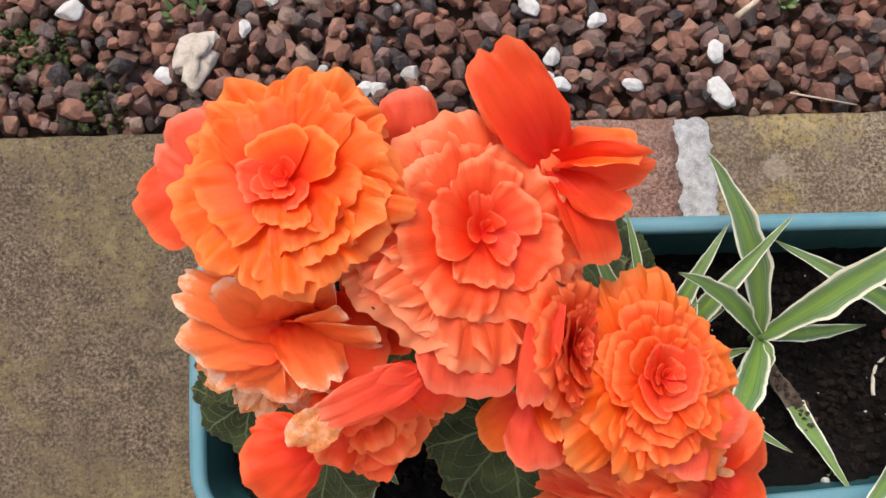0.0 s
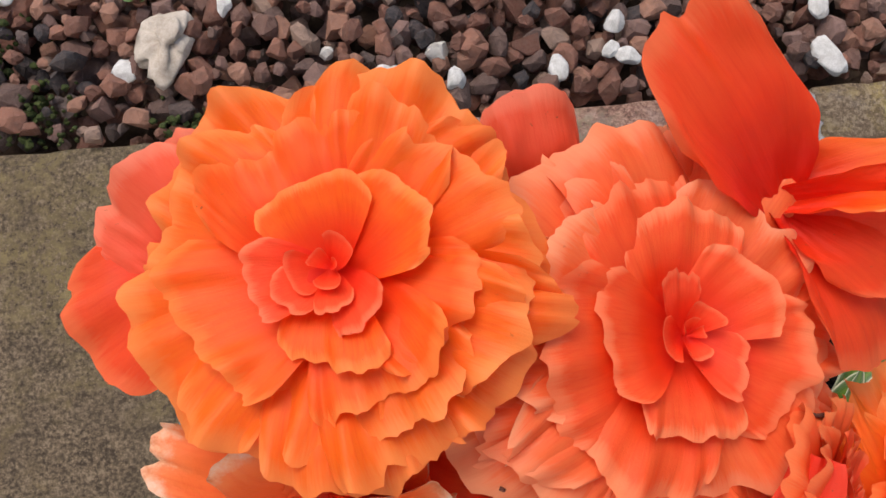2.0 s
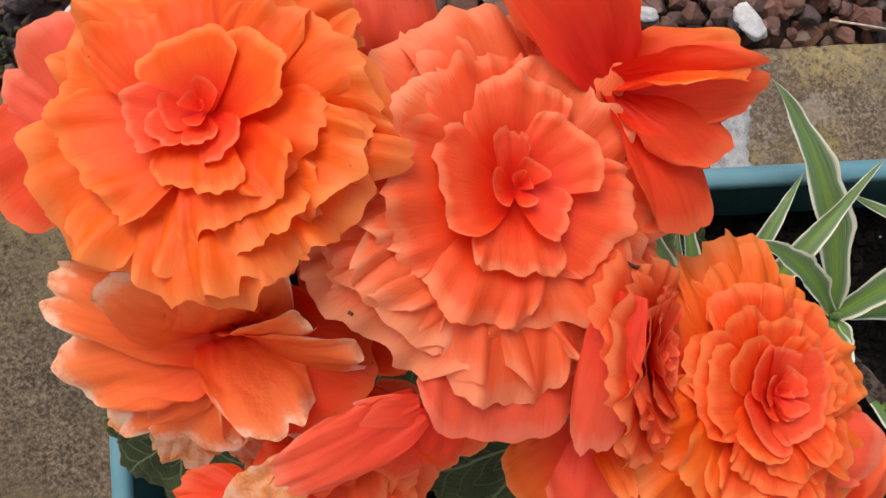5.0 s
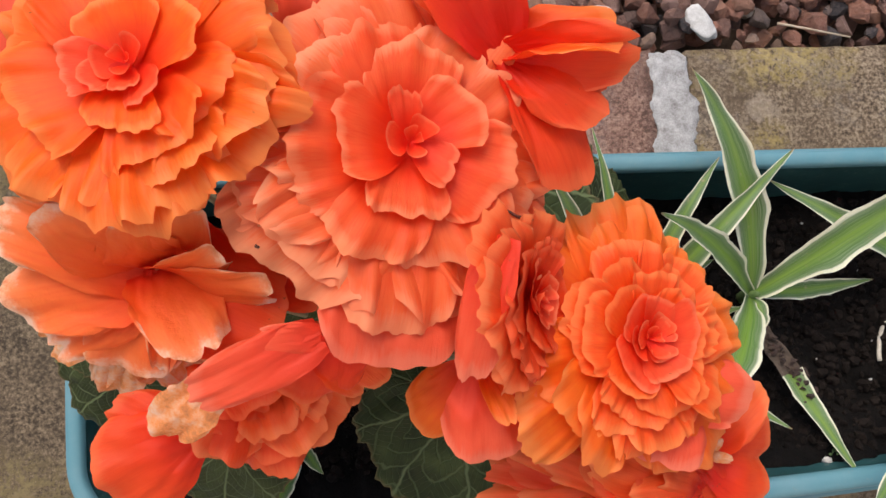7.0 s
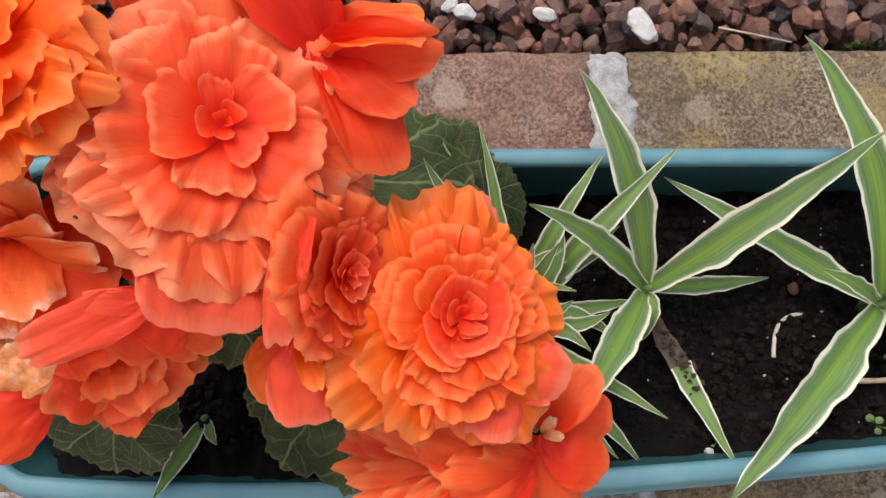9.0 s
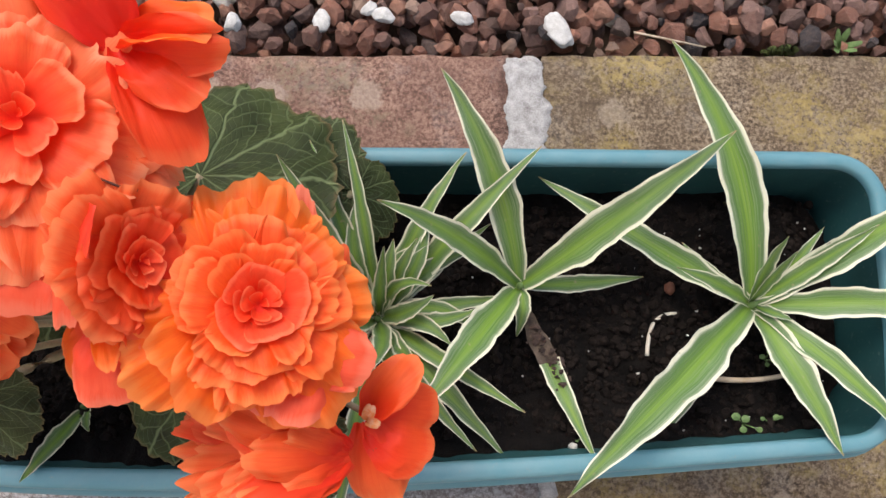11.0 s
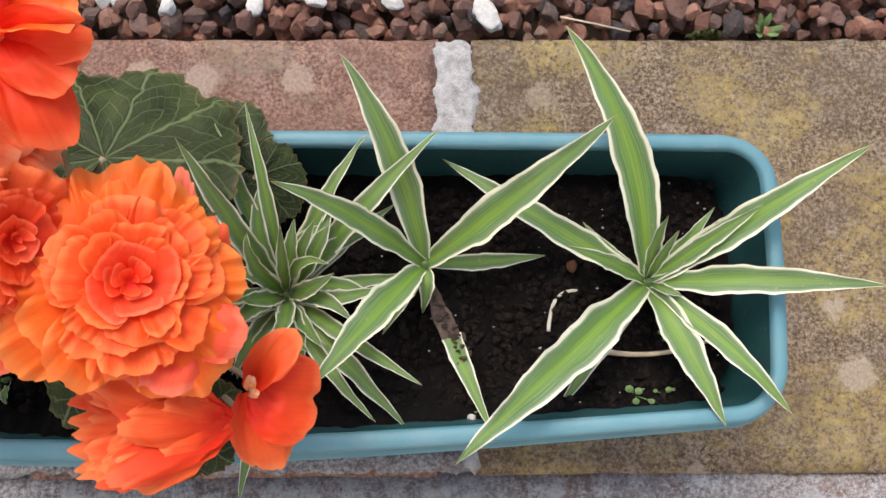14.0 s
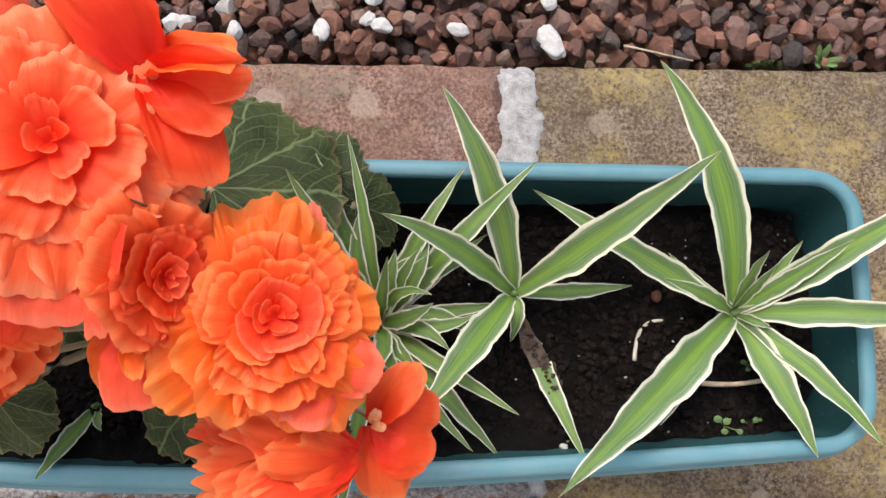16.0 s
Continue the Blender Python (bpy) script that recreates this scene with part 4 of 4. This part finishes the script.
def fan_flower(centre, axis, length, width, count, spread, material, label, seed, ruffle=1.8, flat=0.6, stagger=0.2):
    """A double flower seen from the side or from behind: petals in a spiral round the axis, opening to spread degrees, narrower along one way (flat)."""
    rng = random.Random(seed)
    axis = Vector(axis).normalized()
    across = axis.cross(Vector((0, 0, 1))).normalized()
    over = across.cross(axis)
    m = Matrix.Translation(centre)
    flower = part("flower", stem_to(m, (0.1156, 0.1632, 0.115), 0.0018), STALK, begonia, label)
    flower.matrix_world = m
    for k in range(count):
        phi = k * 2.39996 + rng.uniform(-0.3, 0.3)
        th = radians(12 + (spread - 12) * ((k + 0.5) / count) ** 0.6 + rng.uniform(-6, 6))
        out = across * math.cos(phi) + over * (math.sin(phi) * flat)
        d = axis * math.cos(th) + out * math.sin(th)
        reach = length * rng.uniform(0.80, 1.08) * (1 - stagger * (0.5 + 0.5 * math.sin(phi)) * rng.uniform(0.6, 1.0))
        up = over * (0.8 + 0.5 * math.sin(phi)) - out * 0.5 * math.cos(th) + Vector((0, 0, 0.4))
        bm = free_petal((0, 0, 0), d * reach, width * rng.uniform(0.75, 1.15), up, seed * 40 + k, rng.uniform(-0.15, 0.25), ruffle, foot=0.45)
        part("petal", bm, material if rng.random() < 0.7 else PETAL_RED, flower)
    return flower


fan_flower((0.0690, 0.1520, 0.2640), (0.10, -0.95, 0.12), 0.037, 0.026, 34, 82, PETAL_VERMILION, "orange-red ruffled flower facing forwards", 15, 2.8, 0.55, 0.35)
fan_flower((0.2150, 0.1010, 0.2460), (-0.97, 0.02, 0.14), 0.072, 0.021, 60, 30, PETAL_VERMILION, "orange-red frilled flower hanging over the rim", 17, 2.6, 1.2, 0.62)
simple_flower((0.1470, 0.2370, 0.3080), [((0.1220, 0.2740, 0.334), 0.031, (0.2, -0.3, 1), 0.20), ((0.1780, 0.2390, 0.322), 0.022, (0, 0.5, 1), 0.45, PETAL_ORANGE), ((0.1830, 0.2310, 0.320), 0.021, (0.1, -0.7, 0.9), 0.25), ((0.1745, 0.2180, 0.312), 0.024, (0.5, -0.3, 1), 0.2), ((0.1690, 0.1985, 0.302), 0.027, (0.5, 0, 1), 0.15)],
              PETAL_RED, "open single flower with broad red-orange petals", 500, 0.42, 1.4)
simple_flower((0.0203, 0.2352, 0.303), [((-0.0110, 0.2200, 0.308), 0.036, (-0.3, 0, 1), 0.1, PETAL_RED), ((0.0000, 0.2560, 0.312), 0.032, (-0.3, 0, 1), 0.1), ((0.0140, 0.2640, 0.312), 0.020, (-0.2, 0.1, 1), 0.1)], PETAL_PINK, "salmon guard petals of an outer flower", 520)
simple_flower((0.0940, 0.2400, 0.300), [((0.0915, 0.2660, 0.316), 0.024, (0.1, 0, 1), -0.15), ((0.0840, 0.2640, 0.310), 0.010, (0, 0.1, 1), 0.1, PETAL_RED)], PETAL_PINK, "salmon petal showing between two flowers", 530, 0.45)
simple_flower((0.1130, 0.1820, 0.300), [((0.1130, 0.1490, 0.306), 0.044, (0.30, -0.3, 1), -0.06)], PETAL_PINK, "salmon guard petal under the coral flower", 540, 0.5)
simple_flower((0.1375, 0.1490, 0.285), [((0.1395, 0.1195, 0.283), 0.026, (0.1, -0.5, 1), -0.2), ((0.1170, 0.1300, 0.266), 0.022, (-0.5, -0.4, 1), -0.1, PETAL_ORANGE), ((0.1530, 0.1330, 0.272), 0.016, (0.5, -0.3, 1), -0.1, PETAL_RED), ((0.1440, 0.1320, 0.297), 0.009, (0.2, -0.2, 1), 0.5, PETAL_ORANGE)], PETAL_PINK, "drooping half-open salmon bud", 550)
simple_flower((0.1694, 0.1318, 0.230), [((0.1782, 0.1050, 0.205), 0.026, (0, -0.3, 1), 0.1), ((0.1640, 0.1180, 0.222), 0.024, (-0.2, -0.3, 1), 0.1)], PETAL_RED, "dark red petal low among the leaves", 560)
simple_flower((0.0520, 0.1330, 0.268), [((0.0220, 0.1180, 0.272), 0.034, (-0.3, -0.4, 1), -0.12), ((0.0240, 0.1400, 0.272), 0.018, (-0.3, -0.2, 1), -0.1)], PETAL_RED, "broad orange-red guard petals", 570)
simple_flower((0.0920, 0.1590, 0.303), [((0.0740, 0.1575, 0.307), 0.009, (0.0, -0.3, 1), -0.05), ((0.0550, 0.1430, 0.302), 0.016, (0.1, -0.3, 1), 0.03), ((0.0840, 0.1400, 0.288), 0.030, (0.2, -0.5, 1), -0.05, PETAL_RED), ((0.1080, 0.1420, 0.277), 0.018, (0.3, -0.5, 1), 0.2, PETAL_VERMILION)], PETAL_PINK, "salmon guard petals over a lower flower", 580, 0.7)
simple_flower((0.0600, 0.1460, 0.294), [((0.0415, 0.1325, 0.283), 0.017, (0.0, -0.4, 1), 0.1), ((0.0500, 0.1310, 0.280), 0.010, (0.1, -0.4, 1), 0.1)], PETAL_PALE, "withered pale petal tips beside a flower", 585, 0.7, 1.6)
simple_flower((0.1425, 0.1820, 0.318), [((0.1315, 0.1440, 0.305), 0.015, (-0.45, -0.1, 1), -0.10)], PETAL_PINK, "salmon guard petals of the half-open flower", 590, 0.6)
simple_flower((0.2210, 0.1130, 0.238), [((0.2490, 0.1065, 0.234), 0.038, (0.1, -0.1, 1), 0.12, PETAL_RED), ((0.2400, 0.1370, 0.246), 0.019, (-0.3, 0.2, 1), 0.25), ((0.2290, 0.0800, 0.228), 0.026, (0.1, -0.4, 1), -0.1), ((0.2240, 0.1190, 0.247), 0.005, (0, 0, 1), 0.2, PETAL_PALE), ((0.2270, 0.1120, 0.248), 0.004, (0, 0, 1), 0.2, PETAL_PALE)], PETAL_VERMILION, "open single flower with three orange-red petals", 600, 0.36)
simple_flower((0.2000, 0.1400, 0.268), [((0.2260, 0.1330, 0.272), 0.024, (0.4, -0.2, 1), 0.05), ((0.1960, 0.1140, 0.278), 0.030, (0.1, -0.5, 1), -0.1), ((0.2070, 0.1840, 0.260), 0.026, (0.3, 0.2, 1), 0.1, PETAL_RED), ((0.1990, 0.1990, 0.266), 0.014, (0.1, 0.3, 1), 0.2)], PETAL_PINK, "salmon guard petals under the deep orange flower", 610, 0.5)
simple_flower((0.0430, 0.1815, 0.2860), [((0.0180, 0.2060, 0.305), 0.026, (0, -0.6, 1), 0.1, PETAL_RED), ((0.0420, 0.2070, 0.308), 0.028, (0, -0.6, 1), 0.1, PETAL_RED), ((0.0010, 0.1950, 0.303), 0.022, (-0.1, -0.3, 1), 0.15), ((0.0270, 0.1930, 0.322), 0.034, (0, -0.8, 0.6), 0.1), ((0.0520, 0.1915, 0.318), 0.030, (0.1, -0.8, 0.6), 0.1),
              ((-0.0010, 0.1760, 0.288), 0.030, (-0.2, -0.1, 1), 0.05), ((0.0060, 0.1620, 0.276), 0.026, (-0.2, -0.2, 1), 0.1), ((0.0270, 0.1515, 0.277), 0.032, (0, -0.2, 1), -0.05), ((0.0440, 0.1510, 0.279), 0.012, (0.6, -0.1, 1), 0.3), ((0.0600, 0.1560, 0.303), 0.024, (0.4, -0.2, 1), 0.15), ((0.0790, 0.1640, 0.293), 0.036, (0.2, -0.1, 1), 0.1, PETAL_RED),
              ((0.0660, 0.1800, 0.310), 0.016, (0.3, -0.8, 0.6), 0.2), ((0.0790, 0.1700, 0.302), 0.018, (0.3, -0.8, 0.6), 0.2),
              ((-0.0010, 0.1590, 0.259), 0.020, (-0.2, -0.2, 1), 0.2, PETAL_PALE), ((0.0115, 0.1500, 0.256), 0.020, (-0.2, -0.2, 1), 0.2, PETAL_PALE), ((0.0200, 0.1430, 0.256), 0.018, (0, -0.2, 1), 0.2, PETAL_PALE), ((0.0395, 0.1440, 0.263), 0.020, (0, -0.2, 1), 0.2, PETAL_PALE), ((0.0530, 0.1460, 0.268), 0.018, (0.1, -0.2, 1), 0.2, PETAL_PALE), ((0.0650, 0.1520, 0.276), 0.018, (0.1, -0.2, 1), 0.2, PETAL_PALE)],
              PETAL_DRY, "faded orange flower with withered brown petal edges", 640, 0.75, 1.9)
simple_flower((0.0750, 0.1830, 0.270), [((0.0830, 0.2050, 0.298), 0.024, (0, -0.2, 1), 0.2), ((0.0950, 0.1900, 0.292), 0.024, (0.2, 0, 1), 0.2), ((0.0700, 0.2000, 0.296), 0.020, (0, 0, 1), 0.2), ((0.0920, 0.1740, 0.290), 0.022, (0.2, -0.2, 1), 0.2)], PETAL_RED, "crumpled red petals between the flowers", 620)


def begonia_leaf(base, tip, size, up, seed, root=(0.1054, 0.1631, 0.115), label=""):
    """A lopsided, toothed leaf spread round the top of its stalk."""
    rng = random.Random(seed)
    base, d, up = Vector(base), (Vector(tip) - Vector(base)).normalized(), Vector(up)
    side = up.cross(d).normalized()
    n = d.cross(side).normalized()
    lop, ph = rng.uniform(-0.18, 0.18), rng.uniform(0, 6)

    def at(u, v):
        th = (v - 0.5) * 2 * radians(168)
        r = size * (0.60 + 0.40 * math.cos(th / 2) ** 2 + lop * math.sin(th)) * (1 + 0.09 * abs(math.sin(th * 4.5 + ph)) + 0.05 * noise.noise((math.cos(th) * 3, math.sin(th) * 3, ph)))
        r *= 1 + (0.022 * math.sin(v * 190) + 0.018 * math.sin(v * 330 + ph)) * (u ** 6)
        beam = abs((v * 9) % 1 - 0.5)
        h = -0.16 * size * u * u + 0.10 * size * u * (0.5 - beam) * 1.1 + 0.05 * size * u * math.sin(th * 3 + ph) + 0.06 * size * u * noise.noise((u * 4 + seed, math.cos(th) * 3, math.sin(th) * 3))
        return base + d * (u * r * math.cos(th)) + side * (u * r * math.sin(th)) + n * h

    leaf = part("leaf", sheet(at, 16, 120), LEAF, begonia, label or "dark green toothed begonia leaf")
    part("petiole", tube(bend(root, ((root[0] + base.x) / 2, (root[1] + base.y) / 2, base.z - 0.01), base), 0.003, 0.002, 8), STALK, leaf)


begonia_leaf((0.1420, 0.2200, 0.200), (0.1560, 0.2850, 0.172), 0.060, (0.1, 0.1, 1), 1)
begonia_leaf((0.1824, 0.2272, 0.166), (0.2134, 0.2420, 0.165), 0.032, (0, 0.1, 1), 2)
begonia_leaf((0.2072, 0.2196, 0.166), (0.2296, 0.2131, 0.155), 0.026, (0.1, 0, 1), 3)
begonia_leaf((0.0059, 0.1703, 0.215), (-0.0221, 0.1766, 0.20), 0.028, (-0.3, 0, 1), 4)
begonia_leaf((0.0098, 0.1518, 0.205), (-0.0006, 0.1175, 0.18), 0.038, (-0.2, -0.2, 1), 5)
begonia_leaf((0.1392, 0.1359, 0.172), (0.1027, 0.0841, 0.158), 0.050, (-0.1, -0.2, 1), 6)
begonia_leaf((0.1635, 0.1446, 0.165), (0.1569, 0.0978, 0.158), 0.040, (0.1, -0.2, 1), 7)
begonia_leaf((0.0456, 0.1223, 0.195), (0.0376, 0.0866, 0.170), 0.036, (0, -0.3, 1), 8)
begonia_leaf((0.1834, 0.0999, 0.205), (0.2096, 0.0723, 0.190), 0.030, (0.1, -0.2, 1), 9)
begonia_leaf((0.0892, 0.1864, 0.200), (0.0740, 0.1505, 0.190), 0.045, (0, 0, 1), 10)
begonia_leaf((0.1775, 0.1915, 0.180), (0.2031, 0.1809, 0.170), 0.040, (0.1, 0, 1), 11)

# ---- odds and ends on the gravel ----
thing("stick", tube([(0.3532, 0.4394, 0.006), (0.3653, 0.4484, 0.008), (0.3815, 0.4614, 0.007)], 0.0028, 0.0020, 8), STRAW, "short pale stick lying on gravel", "stick")
thing("twig", tube([(0.3903, 0.3752, 0.004), (0.4097, 0.3706, 0.005), (0.4419, 0.3639, 0.004)], 0.0009, 0.0006, 6), STRAW, "thin dry twig lying on gravel", "twig")


def weed(x, y, size, seed):
    rng = random.Random(seed)
    plant = thing("weed", None, None, "small bright green weed growing in gravel", "weed", "weeds in the gravel", at=pose(x, y, -0.012))
    for k in range(6):
        a = k * 1.05 + rng.uniform(-0.3, 0.3)
        tip = (size * math.cos(a), size * math.sin(a), 0.016 + rng.uniform(-0.003, 0.003))
        part("leaf", free_petal((0, 0, 0), tip, size * 0.5, (0, 0, 1), seed * 10 + k), WEED, plant)


weed(0.5438, 0.3692, 0.010, 1)
weed(-0.0937, 0.4594, 0.010, 2)
weed(-0.0763, 0.4644, 0.008, 3)
weed(0.3988, 0.4573, 0.010, 4)
weed(-0.0073, 0.3726, 0.006, 5)
rng = random.Random(3)
tufts = []
for cx, cy, spread, count in ((-0.2063, 0.4272, 0.022, 260), (-0.1607, 0.3863, 0.014, 120), (-0.2264, 0.4546, 0.018, 200), (0.5013, 0.3642, 0.006, 50), (-0.0687, 0.3718, 0.010, 60)):
    for _ in range(count):
        tufts.append(((rng.gauss(cx, spread), max(0.366, rng.gauss(cy, spread * 0.7)), rng.uniform(-0.016, 0.0)), (rng.uniform(0, 6), rng.uniform(0, 6), 0), rng.choice((0.0016, 0.0022, 0.003))))
heap("moss", stones, tufts, MOSS, "dark green moss between the gravel stones", "moss")
